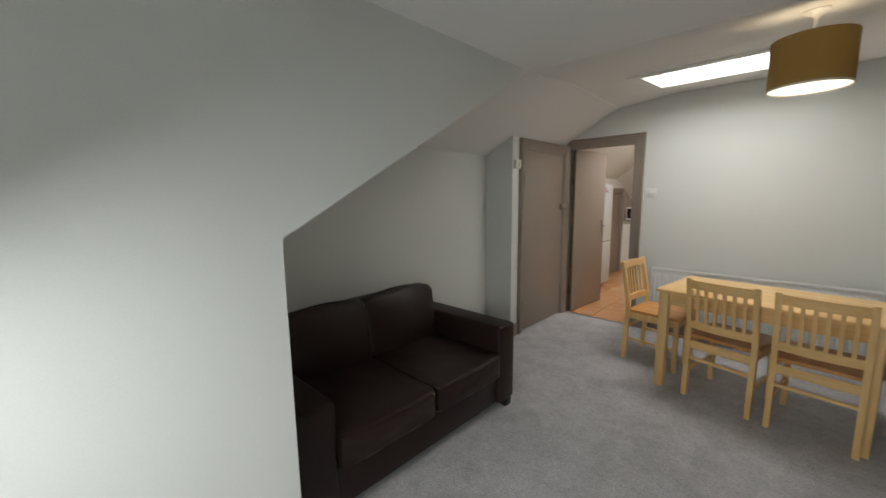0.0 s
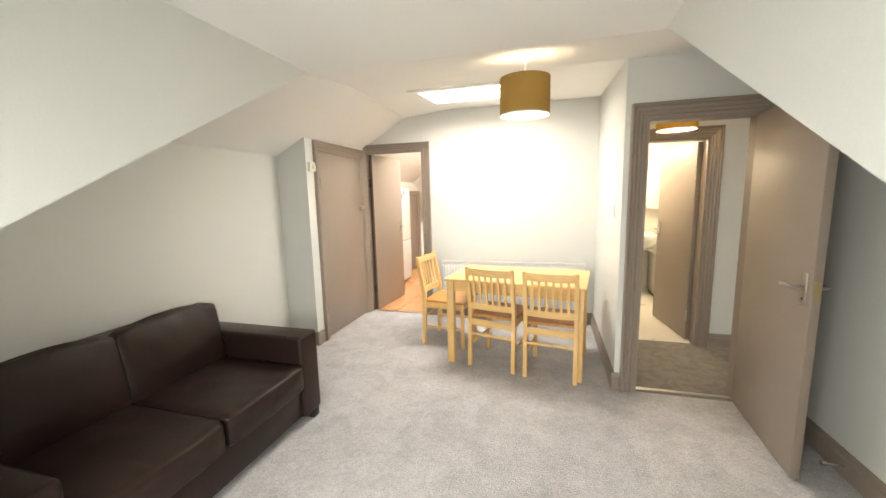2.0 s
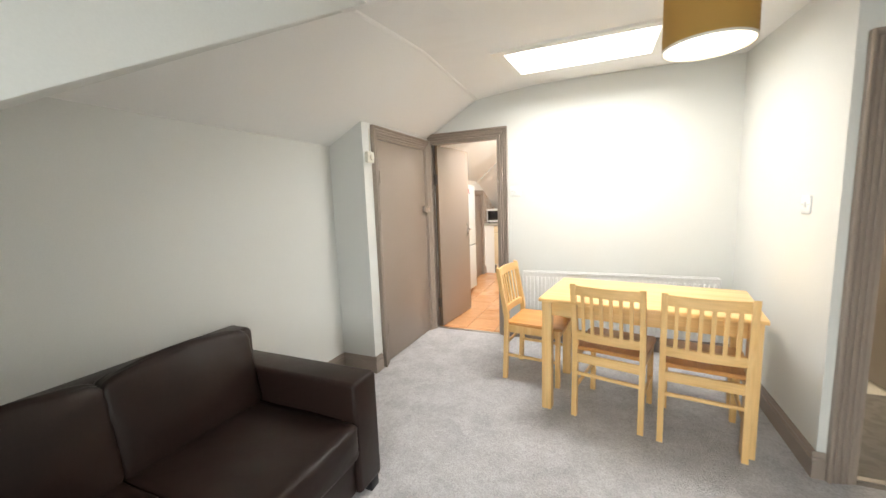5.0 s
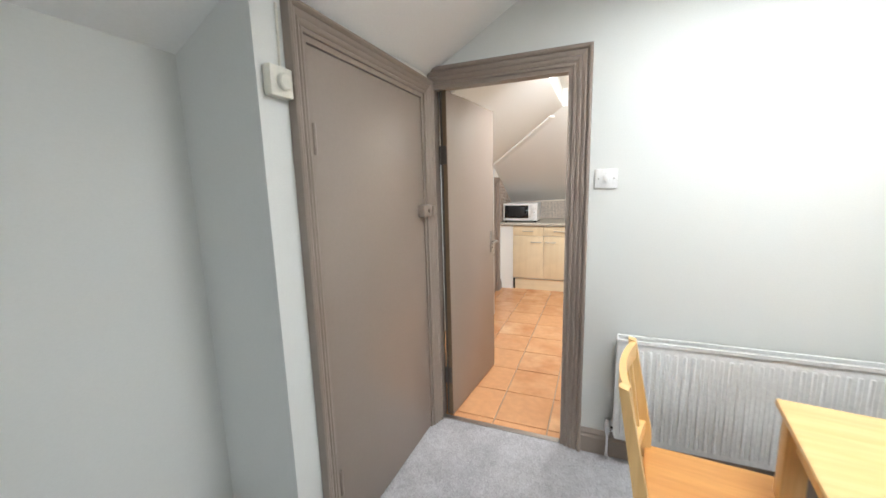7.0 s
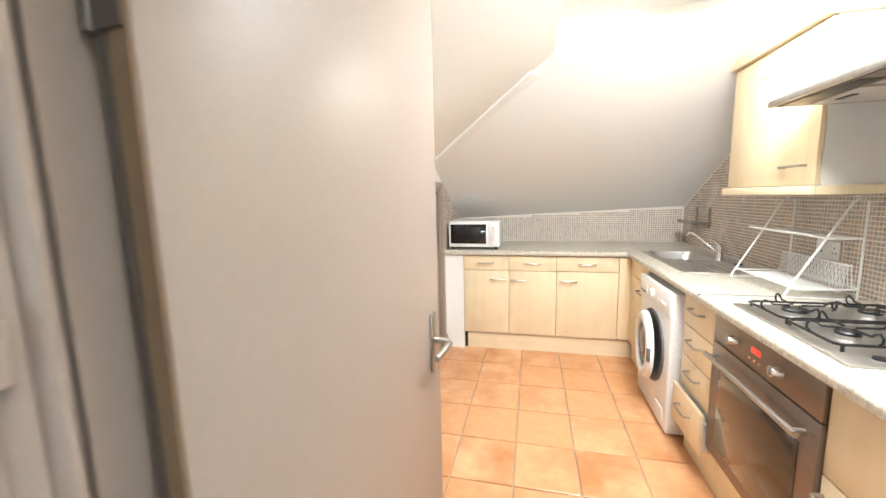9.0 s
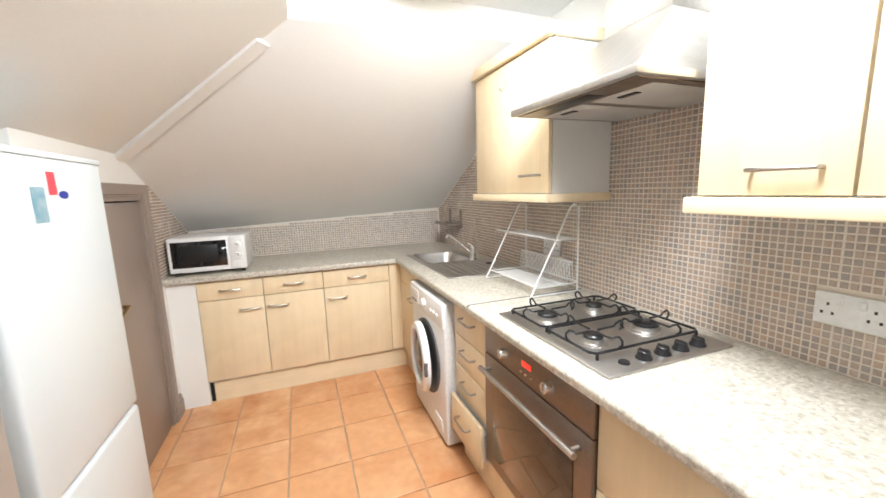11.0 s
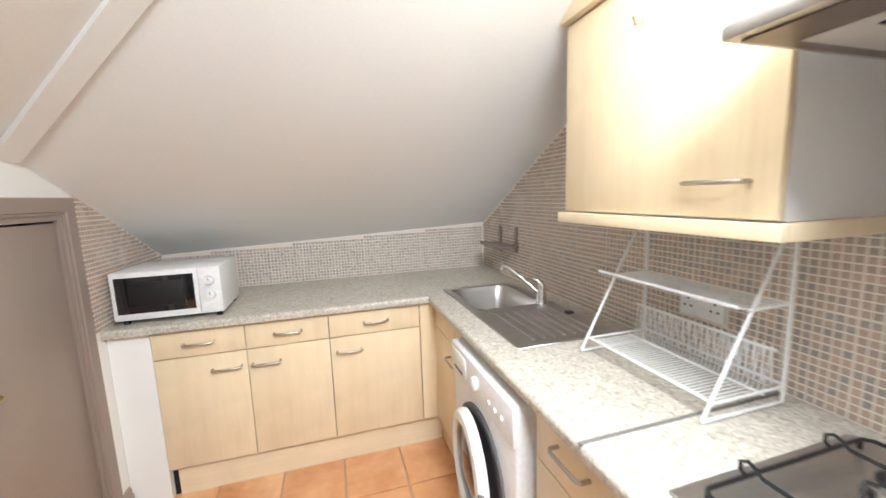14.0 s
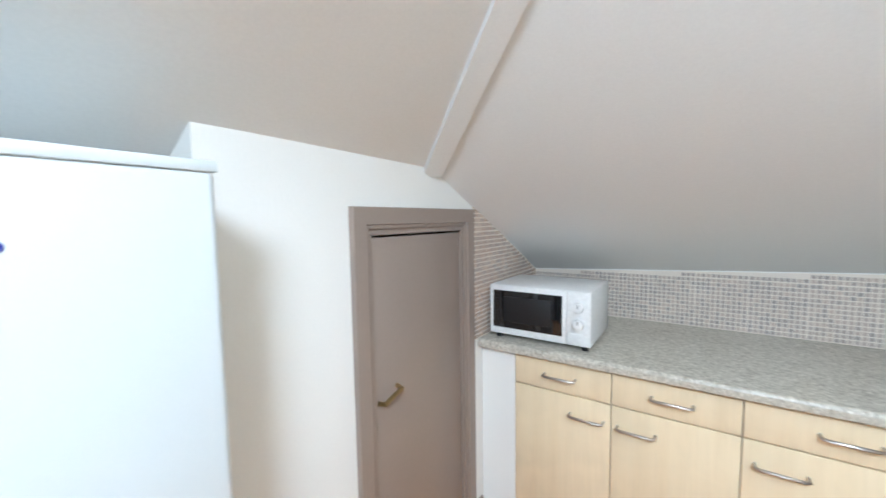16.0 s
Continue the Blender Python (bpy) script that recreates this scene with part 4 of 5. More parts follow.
structure("store_interior", boxes((-1.0, -0.94, 2.10, 2.87, 0.0, 1.52), (-0.94, -0.522, 2.10, 2.16, 0.0, 1.52), (-0.94, -0.522, 2.81, 2.87, 0.0, 1.52), (-0.94, -0.522, 2.16, 2.81, 1.46, 1.52)), PAINT, "plain boarded store behind the low door", "wall")
skirting("baseboard", [("y", 1.74, 2.14, -0.40, 1), ("y", 2.83, 2.915, -0.40, 1)])


# ---- kitchen units ----
def bow_handle(name, x, z, length, parent, mat=SATIN, y=0.0, upright=False):
    a, b = ((x, z - length / 2), (x, z + length / 2)) if upright else ((x - length / 2, z), (x + length / 2, z))
    e = 0.012 if not upright else 0.0
    f = 0.012 if upright else 0.0
    pts = [(a[0], y, a[1]), (a[0], y - 0.026, a[1]), (a[0] + e, y - 0.033, a[1] + f), (b[0] - e, y - 0.033, b[1] - f), (b[0], y - 0.026, b[1]), (b[0], y, b[1])]
    return part(name, tube(bmesh.new(), pts, 0.0055, 8), mat, parent, "brushed metal bow handle")


def base_unit(at, w, rz, label, fronts, depth=0.55, top=0.868):
    """A floor unit; its front stands on the plane y 0 facing -y. fronts: (z0, z1, handle x as a share of the width)."""
    ob = thing("base_cabinet", at, label, "cabinet", rz, group="kitchen base units")
    part("carcass", boxes((0.002, w - 0.002, 0.020, depth, 0.15, top)), CARCASS, ob, smooth=False)
    for z0, z1, hx, hz in fronts:
        nm = "drawer_front" if z1 - z0 < 0.25 else "door"
        out = 0.032 if (nm, z0, len(fronts)) == ("drawer_front", 0.165, 4) else 0.0
        f = part(nm, boxes((0.0015, w - 0.0015, -out, 0.018 - out, z0, z1), bevel=0.0025), MAPLE, ob, "pale maple laminate front")
        if out:
            part("drawer_box", boxes((0.02, w - 0.02, 0.018 - out, 0.02, z0 + 0.02, z1 - 0.05)), CARCASS, f, "white drawer box, drawn out a little")
        if hx is not None:
            bow_handle("handle", hx * w, hz, 0.128, f, y=-out)
    return ob


TOPD, DOORF = (0.735, 0.862), (0.165, 0.730)
base_unit((-0.23, 2.92, 0), 0.40, 0, "pale maple base cabinet with one drawer and door under the worktop", [(*TOPD, 0.5, 0.80), (*DOORF, 0.77, 0.655)])
base_unit((0.17, 2.92, 0), 0.40, 0, "pale maple base cabinet with one drawer and door", [(*TOPD, 0.5, 0.80), (*DOORF, 0.22, 0.655)])
base_unit((0.57, 2.92, 0), 0.49, 0, "wider pale maple base cabinet with one drawer and door", [(*TOPD, 0.5, 0.80), (*DOORF, 0.2, 0.655)])
base_unit((1.15, 2.90, 0), 0.45, -90, "pale maple sink base cabinet with a plain top panel", [(*TOPD, None, 0), (*DOORF, 0.72, 0.655)], top=0.745)
dr = base_unit((1.15, 1.81, 0), 0.35, -90, "pale maple cabinet with four drawers, the lowest ajar", [(0.70, 0.862, 0.5, 0.80), (0.535, 0.695, 0.5, 0.635), (0.37, 0.53, 0.5, 0.47), (0.165, 0.365, 0.5, 0.29)])
base_unit((1.15, 0.805, 0), 0.66, -90, "pale maple end base cabinet beside the oven", [(0.60, 0.862, None, 0), (0.165, 0.595, 0.12, 0.54)])
structure("corner_filler", boxes((1.062, 1.15, 2.92, 2.938, 0.165, 0.862), (1.15, 1.168, 2.90, 2.938, 0.165, 0.862), bevel=0.002), MAPLE, "pale maple corner filler panel", "trim")
structure("plinth_back", boxes((-0.205, 1.185, 2.955, 2.973, 0.0, 0.148), bevel=0.002), MAPLEX, "pale maple plinth board", "trim")
structure("plinth_right", boxes((1.185, 1.203, 0.14, 1.80, 0.0, 0.148), (1.185, 1.203, 2.455, 2.955, 0.0, 0.148), bevel=0.002), MAPLEX, "pale maple plinth board", "trim")
structure("end_panel", boxes((-0.398, -0.232, 2.925, 3.50, 0.0, 0.868), bevel=0.002), WHITEP, "white boxed-in panel under the worktop end", "panel")
# solid near-black block fills the gap, its shade put into the colour
structure("plinth_gap", boxes((-0.232, -0.206, 2.965, 3.3, 0.0, 0.148)), DARKGAP, "near-black block standing in for shade beside the plinth", "trim")

wt = thing("worktop", (0, 0, 0), "grey-beige stone-effect laminate worktop with rounded edges", "worktop", kind="structure")


def nosed(axis, a, b, front, rear, side):
    """A worktop length with a rounded front edge."""
    prof = [(rear, 0.870), (rear, 0.910)]
    r = 0.016
    for k in range(7):
        t = radians(90 - 15 * k * 1.0)
        prof.append((front + side * r - side * r * math.cos(t), 0.910 - r + r * math.sin(t)))
    prof.append((front + side * 0.002, 0.875))
    prof.append((front + side * 0.008, 0.870))
    return prism(bmesh.new(), prof, axis, a, b)


part("back_length", nosed("x", -0.40, 1.112, 2.885, KY, 1), WORKTOP, wt)
part("front_length", nosed("y", -0.005, 0.82, 1.11, KX, 1), WORKTOP, wt)
part("side_length", nosed("y", 1.39, 1.558, 1.11, KX, 1), WORKTOP, wt)
part("sink_length", nosed("y", 1.562, 2.07, 1.11, KX, 1), WORKTOP, wt)
part("hob_rim_front", nosed("y", 0.82, 1.39, 1.11, 1.185, 1), WORKTOP, wt)
part("hob_rim_back", boxes((1.665, KX, 0.82, 1.39, 0.87, 0.91)), WORKTOP, wt, smooth=False)
part("sink_rim_front", nosed("y", 2.07, 2.886, 1.11, 1.232, 1), WORKTOP, wt)
part("sink_rim_back", boxes((1.65, KX, 2.07, 2.98, 0.87, 0.91)), WORKTOP, wt, smooth=False)
part("corner_piece", boxes((1.112, 1.232, 2.886, KY, 0.87, 0.91), (1.232, KX, 2.98, KY, 0.87, 0.91)), WORKTOP, wt, smooth=False)
part("joint_strip", boxes((1.112, KX, 1.555, 1.566, 0.905, 0.9115)), JOINT, wt, "thin metal joint strip")

# hob
hob = thing("gas_hob", (1.175, 0.80, 0.91), "stainless steel four-burner gas hob with black pan supports", "hob")
part("tray", boxes((0.0, 0.50, 0.0, 0.59, 0.0, 0.010), bevel=0.005), STEEL, hob)
part("hob_box", boxes((0.02, 0.48, 0.03, 0.56, -0.035, 0.0)), STEEL, hob, smooth=False)
for x, y, r in ((0.13, 0.44, 0.042), (0.36, 0.45, 0.034), (0.13, 0.20, 0.034), (0.37, 0.21, 0.046)):
    bn = part("burner", lathe(bmesh.new(), [(r * 1.45, 0.008), (r * 1.4, 0.013), (r * 1.05, 0.015), (r * 1.0, 0.026), (r * 0.9, 0.027)], 28, (x, y, 0)), STEEL, hob, "steel burner base")
    part("burner_cap", lathe(bmesh.new(), [(r * 0.92, 0.027), (r * 0.92, 0.034), (r * 0.8, 0.038)], 28, (x, y, 0)), BLACK, bn, "black burner cap")
for y0, y1, cs in ((0.33, 0.55, ((0.13, 0.44), (0.36, 0.45))), (0.09, 0.315, ((0.13, 0.20), (0.37, 0.21)))):
    bm = bmesh.new()
    tube(bm, [(0.045, y0, 0.030), (0.455, y0, 0.030), (0.47, y0 + 0.015, 0.030), (0.47, y1 - 0.015, 0.030), (0.455, y1, 0.030), (0.045, y1, 0.030), (0.03, y1 - 0.015, 0.030), (0.03, y0 + 0.015, 0.030)], 0.0045, 8, closed=True)
    support = part("pan_support", bm, BLACK, hob, "black enamelled wire pan support")
    for x, y in ((0.045, y0), (0.455, y0), (0.455, y1), (0.045, y1)):
        part("support_foot", tube(bmesh.new(), [(x, y, 0.010), (x, y, 0.030)], 0.005, 6), BLACK, support)
    for cx, cy in cs:
        for dx, dy in ((1, 0), (-1, 0), (0, 1), (0, -1)):
            ex = {1: min(cx + 0.115, 0.47), -1: max(cx - 0.105, 0.03), 0: cx}[dx]
            ey = {1: y1, -1: y0, 0: cy}[dy]
            part("prong", tube(bmesh.new(), [(ex - dx * 0.004, ey - dy * 0.004, 0.030), (ex + dx * 0.008, ey + dy * 0.008, 0.042), (ex + dx * 0.008, ey + dy * 0.008, 0.056), (ex - dx * 0.004, ey - dy * 0.004, 0.064), (ex - dx * 0.018, ey - dy * 0.018, 0.058), (ex - dx * 0.03, ey - dy * 0.03, 0.048), (cx + dx * 0.018, cy + dy * 0.018, 0.047)], 0.0038, 6), BLACK, support)
for k in range(5):
    x = 0.10 + k * 0.075
    if k == 0:
        part("ignition_button", lathe(bmesh.new(), [(0.017, 0.009), (0.015, 0.016)], 20, (x, 0.045, 0)), BLACK, hob)
    else:
        kn = part("knob", lathe(bmesh.new(), [(0.024, 0.009), (0.023, 0.016), (0.019, 0.020), (0.0175, 0.032), (0.015, 0.034)], 24, (x, 0.045, 0)), BLACK, hob, "black hob knob")
        part("knob_grip", boxes((x - 0.004, x + 0.004, 0.028, 0.062, 0.030, 0.037), bevel=0.002), BLACK, kn)

# oven
ov = thing("oven", (1.15, 1.445, 0), "built-in brown steel electric oven with a bar handle", "oven", rz=-90)
part("body", boxes((0.006, 0.634, 0.02, 0.54, 0.165, 0.866)), OVENST, ov, smooth=False)
pan = part("control_panel", boxes((0.002, 0.638, -0.012, 0.018, 0.742, 0.864), bevel=0.003), OVENST, ov, "brown steel control panel")
for x in (0.17, 0.445):
    kn = part("knob", lathe(bmesh.new(), [(0.024, 0.0), (0.022, -0.008), (0.017, -0.026), (0.014, -0.028)], 28, (x, -0.012, 0.798), "Y"), CHROME, pan, "round chrome oven knob")
    part("pointer", boxes((x - 0.003, x + 0.003, -0.043, -0.036, 0.785, 0.818)), SATIN, kn)
disp = bmesh.new()
box(disp, -0.016, 0.016, -0.002, 0.0, -0.010, 0.010, 0.0009, 1)
for v in disp.verts:
    v.co = (v.co.x * 1.7 + 0.315, v.co.y - 0.0125, v.co.z + 0.812)
part("display", disp, LED, pan, "glowing red clock display")
for k in range(3):
    part("button", lathe(bmesh.new(), [(0.006, 0.0), (0.005, -0.005)], 14, (0.285 + k * 0.03, -0.012, 0.778), "Y"), CHROME, pan)
door = part("oven_door", boxes((0.002, 0.638, -0.014, 0.018, 0.235, 0.738), bevel=0.004), OVENST, ov, "brown steel oven door")
part("oven_glass", boxes((0.075, 0.565, -0.0165, -0.0135, 0.29, 0.64), bevel=0.001), OVENGLASS, door, "dark oven door glass")
bm = bmesh.new()
tube(bm, [(0.03, -0.052, 0.685), (0.61, -0.052, 0.685)], 0.011, 12)
tube(bm, [(0.055, -0.012, 0.685), (0.055, -0.05, 0.685)], 0.008, 8)
tube(bm, [(0.585, -0.012, 0.685), (0.585, -0.05, 0.685)], 0.008, 8)
part("bar_handle", bm, SATIN, door, "long metal bar handle")
part("lower_panel", boxes((0.002, 0.638, 0.0, 0.018, 0.150, 0.230), bevel=0.002), MAPLE, ov, "pale maple panel under the oven")

# washing machine
wm = thing("washing_machine", (1.105, 2.445, 0), "white front-loading washing machine under the worktop", "washing machine", rz=-90)
part("body", boxes((0.004, 0.598, 0.0, 0.54, 0.02, 0.835), bevel=0.012, seg=3), PLASTIC, wm)
part("control_panel", boxes((0.006, 0.596, -0.010, 0.012, 0.695, 0.832), bevel=0.008), PLASTIC, wm)
part("detergent_drawer", boxes((0.03, 0.19, -0.014, -0.006, 0.725, 0.81), bevel=0.005), PLASTIC, wm)
part("drawer_grip", boxes((0.06, 0.16, -0.0165, -0.013, 0.732, 0.742), bevel=0.001), GREYRUB, wm)
part("programme_knob", lathe(bmesh.new(), [(0.028, 0.0), (0.026, -0.016), (0.020, -0.020)], 28, (0.30, -0.010, 0.765), "Y"), PLASTIC, wm)
for k in range(3):
    part("button", lathe(bmesh.new(), [(0.010, 0.0), (0.009, -0.006)], 14, (0.42 + 0.05 * k, -0.010, 0.755), "Y"), PLASTIC, wm)
ring = bmesh.new()
lathe(ring, [(0.150, 0.0), (0.205, 0.0), (0.207, -0.018), (0.195, -0.036), (0.165, -0.040), (0.150, -0.026), (0.150, 0.0)], 48, (0.30, -0.002, 0.44), "Y")
dr = part("door_ring", ring, PLASTIC, wm, "white round door ring")
part("door_glass", lathe(bmesh.new(), [(0.152, -0.012), (0.120, -0.004), (0.10, -0.020), (0.05, -0.030), (0.0, -0.033)], 40, (0.30, -0.004, 0.44), "Y"), BLACKGLASS, dr, "dark bowl glass")
port = part("porthole", lathe(bmesh.new(), [(0.222, 0.0), (0.222, -0.008), (0.204, -0.012), (0.185, -0.006), (0.165, -0.004)], 48, (0.30, -0.001, 0.44), "Y"), GREYRUB, wm, "grey rubber door gasket")
part("drum_opening", lathe(bmesh.new(), [(0.166, -0.003), (0.10, -0.002), (0.0, -0.002)], 40, (0.30, -0.001, 0.44), "Y"), BLACK, port, "dark drum opening")
dr.matrix_basis = pose(0.095, -0.010, 0, 0, 0, -5) @ pose(-0.095, 0.0, 0)
part("door_catch", boxes((0.486, 0.506, -0.04, -0.02, 0.40, 0.48), bevel=0.004), GREYRUB, dr)
part("filter_flap", boxes((0.42, 0.54, -0.006, 0.002, 0.07, 0.14), bevel=0.003), PLASTIC, wm)
for x, y in ((0.06, 0.06), (0.54, 0.06), (0.06, 0.48), (0.54, 0.48)):
    part("foot", lathe(bmesh.new(), [(0.022, 0.0), (0.018, 0.022)], 14, (x, y, 0)), BLACK, wm)

# sink and tap
sk = thing("sink", (1.225, 2.06, 0.91), "stainless steel inset sink with ribbed drainer", "sink")
bm = boxes((0.0, 0.44, 0.0, 0.465, 0.0, 0.006), (0.0, 0.042, 0.465, 0.93, 0.0, 0.006), (0.375, 0.44, 0.465, 0.93, 0.0, 0.006), (0.042, 0.375, 0.89, 0.93, 0.0, 0.006), bevel=0.002, seg=1)
part("rim", bm, STEEL, sk)
bm = bmesh.new()
prev = None
for r_in, z in ((0.0, 0.005), (0.012, -0.02), (0.022, -0.13), (0.05, -0.15)):
    cur = []
    x0, x1, y0, y1 = 0.042 + r_in, 0.375 - r_in, 0.465 + r_in, 0.89 - r_in
    rad_c = 0.06
    for cx, cy, a0 in ((x1 - rad_c, y1 - rad_c, 0), (x0 + rad_c, y1 - rad_c, 90), (x0 + rad_c, y0 + rad_c, 180), (x1 - rad_c, y0 + rad_c, 270)):
        for k in range(5):
            a = radians(a0 + 22.5 * k)
            cur.append(bm.verts.new((cx + rad_c * math.cos(a), cy + rad_c * math.sin(a), z)))
    if prev:
        for k in range(len(cur)):
            bm.faces.new((prev[k], prev[(k + 1) % len(cur)], cur[(k + 1) % len(cur)], cur[k]))
    prev = cur
bm.faces.new(prev)
part("bowl", bm, STEEL, sk, "round-cornered steel bowl")
for k in range(7):
    x = 0.09 + k * 0.045
    part("drainer_rib", tube(bmesh.new(), [(x, 0.05, 0.006), (x, 0.07, 0.008), (x, 0.36, 0.008), (x, 0.38, 0.006)], 0.006, 8), STEEL, sk)
part("drain_recess", lathe(bmesh.new(), [(0.05, 0.0062), (0.046, 0.009), (0.03, 0.0065)], 24, (0.12, 0.42, 0)), STEEL, sk)
part("overflow_plug", lathe(bmesh.new(), [(0.022, 0.006), (0.020, 0.012), (0.008, 0.014)], 20, (0.405, 0.28, 0)), BLACK, sk, "black sink plug")
part("waste", lathe(bmesh.new(), [(0.035, -0.149), (0.032, -0.146)], 20, (0.22, 0.66, 0)), CHROME, sk)
tap = thing("kitchen_tap", (1.60, 2.525, 0.916), "chrome single-lever mixer tap on the sink", "tap")
part("body", lathe(bmesh.new(), [(0.028, 0.0), (0.024, 0.01), (0.021, 0.05), (0.023, 0.085), (0.018, 0.098)], 28), CHROME, tap)
part("spout", tube(bmesh.new(), [(-0.005, 0.01, 0.045), (-0.05, 0.05, 0.095), (-0.115, 0.125, 0.165), (-0.135, 0.15, 0.172), (-0.142, 0.158, 0.15)], 0.0095, 12), CHROME, tap)
part("lever", tube(bmesh.new(), [(0.0, 0.0, 0.095), (-0.01, 0.012, 0.108), (-0.025, 0.03, 0.118)], 0.009, 10), CHROME, tap)

# dish rack
rk = thing("dish_rack", (1.42, 1.525, 0.912), "white coated wire two-tier dish rack on the worktop", "dish rack")
for y in (0.0, 0.445):
    bm = bmesh.new()
    tube(bm, [(0.0, y, 0.004), (0.265, y, 0.004), (0.265, y, 0.415), (0.235, y, 0.425), (0.215, y, 0.41), (0.0, y, 0.004)], 0.0048, 8)
    tube(bm, [(0.02, y, 0.045), (0.265, y, 0.045)], 0.004, 6)
    tube(bm, [(0.12, y, 0.26), (0.265, y, 0.26)], 0.004, 6)
    part("side_frame", bm, WIRE, rk)
for x, z in ((0.025, 0.05), (0.20, 0.035), (0.265, 0.05)):
    part("shelf_rail", tube(bmesh.new(), [(x, 0.0, z), (x, 0.445, z)], 0.004, 6), WIRE, rk)
for k in range(34):
    y = 0.012 + k * 0.0128
    part("shelf_wire", tube(bmesh.new(), [(0.02, y, 0.05), (0.06, y, 0.036), (0.215, y, 0.036), (0.23, y, 0.145)], 0.0018, 5), WIRE, rk)
part("plate_rail", tube(bmesh.new(), [(0.232, 0.0, 0.145), (0.232, 0.445, 0.145)], 0.0035, 6), WIRE, rk)
for k in range(20):
    y = 0.02 + k * 0.0213
    part("plate_wire", tube(bmesh.new(), [(0.258, y, 0.04), (0.245, y, 0.15)], 0.0022, 5), WIRE, rk)
part("front_rail", tube(bmesh.new(), [(0.075, -0.01, 0.275), (0.075, 0.455, 0.275)], 0.0048, 8), WIRE, rk)
for k in range(34):
    y = 0.012 + k * 0.0128
    part("shelf_wire", tube(bmesh.new(), [(0.075, y, 0.275), (0.12, y, 0.262), (0.262, y, 0.262)], 0.0018, 5), WIRE, rk)


# ---- wall units and hood ----
def wall_unit(name, y0, y1, x, z0, z1, label, door_list):
    """A wall cupboard on the right wall, its front towards -x; doors are (y from, y to, handle y)."""
    ob = thing(name, (x, y1, z0), label, "cabinet", rz=-90, group="kitchen wall units")
    w, h = y1 - y0, z1 - z0
    part("carcass", boxes((0.0, w, 0.020, KX - x - 0.002, 0.0, h)), CARCASS, ob, smooth=False)
    for a, b, hy in door_list:
        f = part("door", boxes((y1 - b + 0.0015, y1 - a - 0.0015, 0.0, 0.018, 0.003, h - 0.003), bevel=0.0025), MAPLE, ob, "pale maple laminate door")
        if hy is not None:
            bow_handle("handle", y1 - hy, 0.062 if x > 1.44 else 0.08, 0.128, f)
    return ob


uc = wall_unit("wall_cabinet_unit", 1.405, 2.075, 1.42, 1.392, 2.005, "pale maple wall cabinet beside the cooker hood", [(1.405, 2.075, 1.525)])
part("pelmet", boxes((-0.012, 0.69, -0.022, -0.003, -0.036, -0.001), (0.671, 0.69, -0.003, 0.32, -0.036, -0.001), bevel=0.004), MAPLEX, uc, "pale maple light pelmet")
part("cornice", boxes((-0.010, 0.69, -0.025, 0.02, 0.614, 0.665), (0.64, 0.69, 0.02, 0.325, 0.614, 0.665), bevel=0.008), MAPLEX, uc, "pale maple cornice moulding")
hk = bmesh.new()
tube(hk, [(0.33, -0.004, 0.60), (0.33, -0.006, 0.50), (0.325, -0.022, 0.485), (0.33, -0.035, 0.50)], 0.004, 6)
part("over_door_hook", hk, SATIN, uc, "small metal over-door hook")
ur = wall_unit("wall_cabinet_unit", 0.14, 0.795, 1.45, 1.384, 2.10, "pale maple wall cabinet near the kitchen doorway", [(0.485, 0.795, 0.60), (0.14, 0.482, 0.24)])
part("pelmet", boxes((-0.022, 0.655, -0.022, -0.003, -0.045, -0.001), (-0.022, -0.003, -0.003, 0.29, -0.045, -0.001), bevel=0.004), MAPLEX, ur, "pale maple light pelmet")

hd = thing("cooker_hood", (1.235, 0.81, 1.685), "stainless steel chimney cooker hood over the hob", "cooker hood")
part("lip", boxes((0.0, 0.51, 0.0, 0.585, 0.004, 0.027), bevel=0.004), STEEL, hd)
# flat dark sheet paints the shade of the hollow underside; no hollow is modelled
part("recess", boxes((0.022, 0.505, 0.018, 0.567, 0.0005, 0.0036)), OVENST, hd, "dark brown sheet standing in for shade under the hood")
bm = bmesh.new()
lo = [bm.verts.new(p) for p in ((0.003, 0.003, 0.027), (0.51, 0.003, 0.027), (0.51, 0.582, 0.027), (0.003, 0.582, 0.027))]
hi = [bm.verts.new(p) for p in ((0.30, 0.16, 0.26), (0.51, 0.16, 0.26), (0.51, 0.43, 0.26), (0.30, 0.43, 0.26))]
for k in range(4):
    bm.faces.new((lo[k], lo[(k + 1) % 4], hi[(k + 1) % 4], hi[k]))
bm.faces.new(hi)
part("canopy", bm, STEEL, hd, "brushed steel pyramid canopy", smooth=False)
part("chimney", boxes((0.30, 0.51, 0.16, 0.43, 0.26, 0.60), bevel=0.003), STEEL, hd)
part("chimney_vent", boxes((0.35, 0.46, 0.1575, 0.161, 0.50, 0.56)), BLACK, hd, "black chimney vent")
for y0 in (0.05, 0.315):
    gf = part("grease_filter", boxes((0.11, 0.50, y0, y0 + 0.225, -0.002, 0.005), bevel=0.002), FILTER, hd, "flat pale grey metal grease filter")
    part("filter_catch", boxes((0.14, 0.16, y0 + 0.08, y0 + 0.15, -0.005, -0.001)), BLACK, gf)
part("control_strip", boxes((0.03, 0.09, 0.20, 0.42, -0.001, 0.006), bevel=0.002), BLACK, hd, "black control strip under the hood")

# kitchen lamp, sockets, shelf, microwave, fridge
kl = thing("ceiling_lamp", (1.03, 1.50, 2.29), "round white flush ceiling lamp, lit", "ceiling lamp")
part("base_plate", lathe(bmesh.new(), [(0.165, 0.0), (0.168, -0.012), (0.160, -0.026)], 48), PLASTIC, kl)
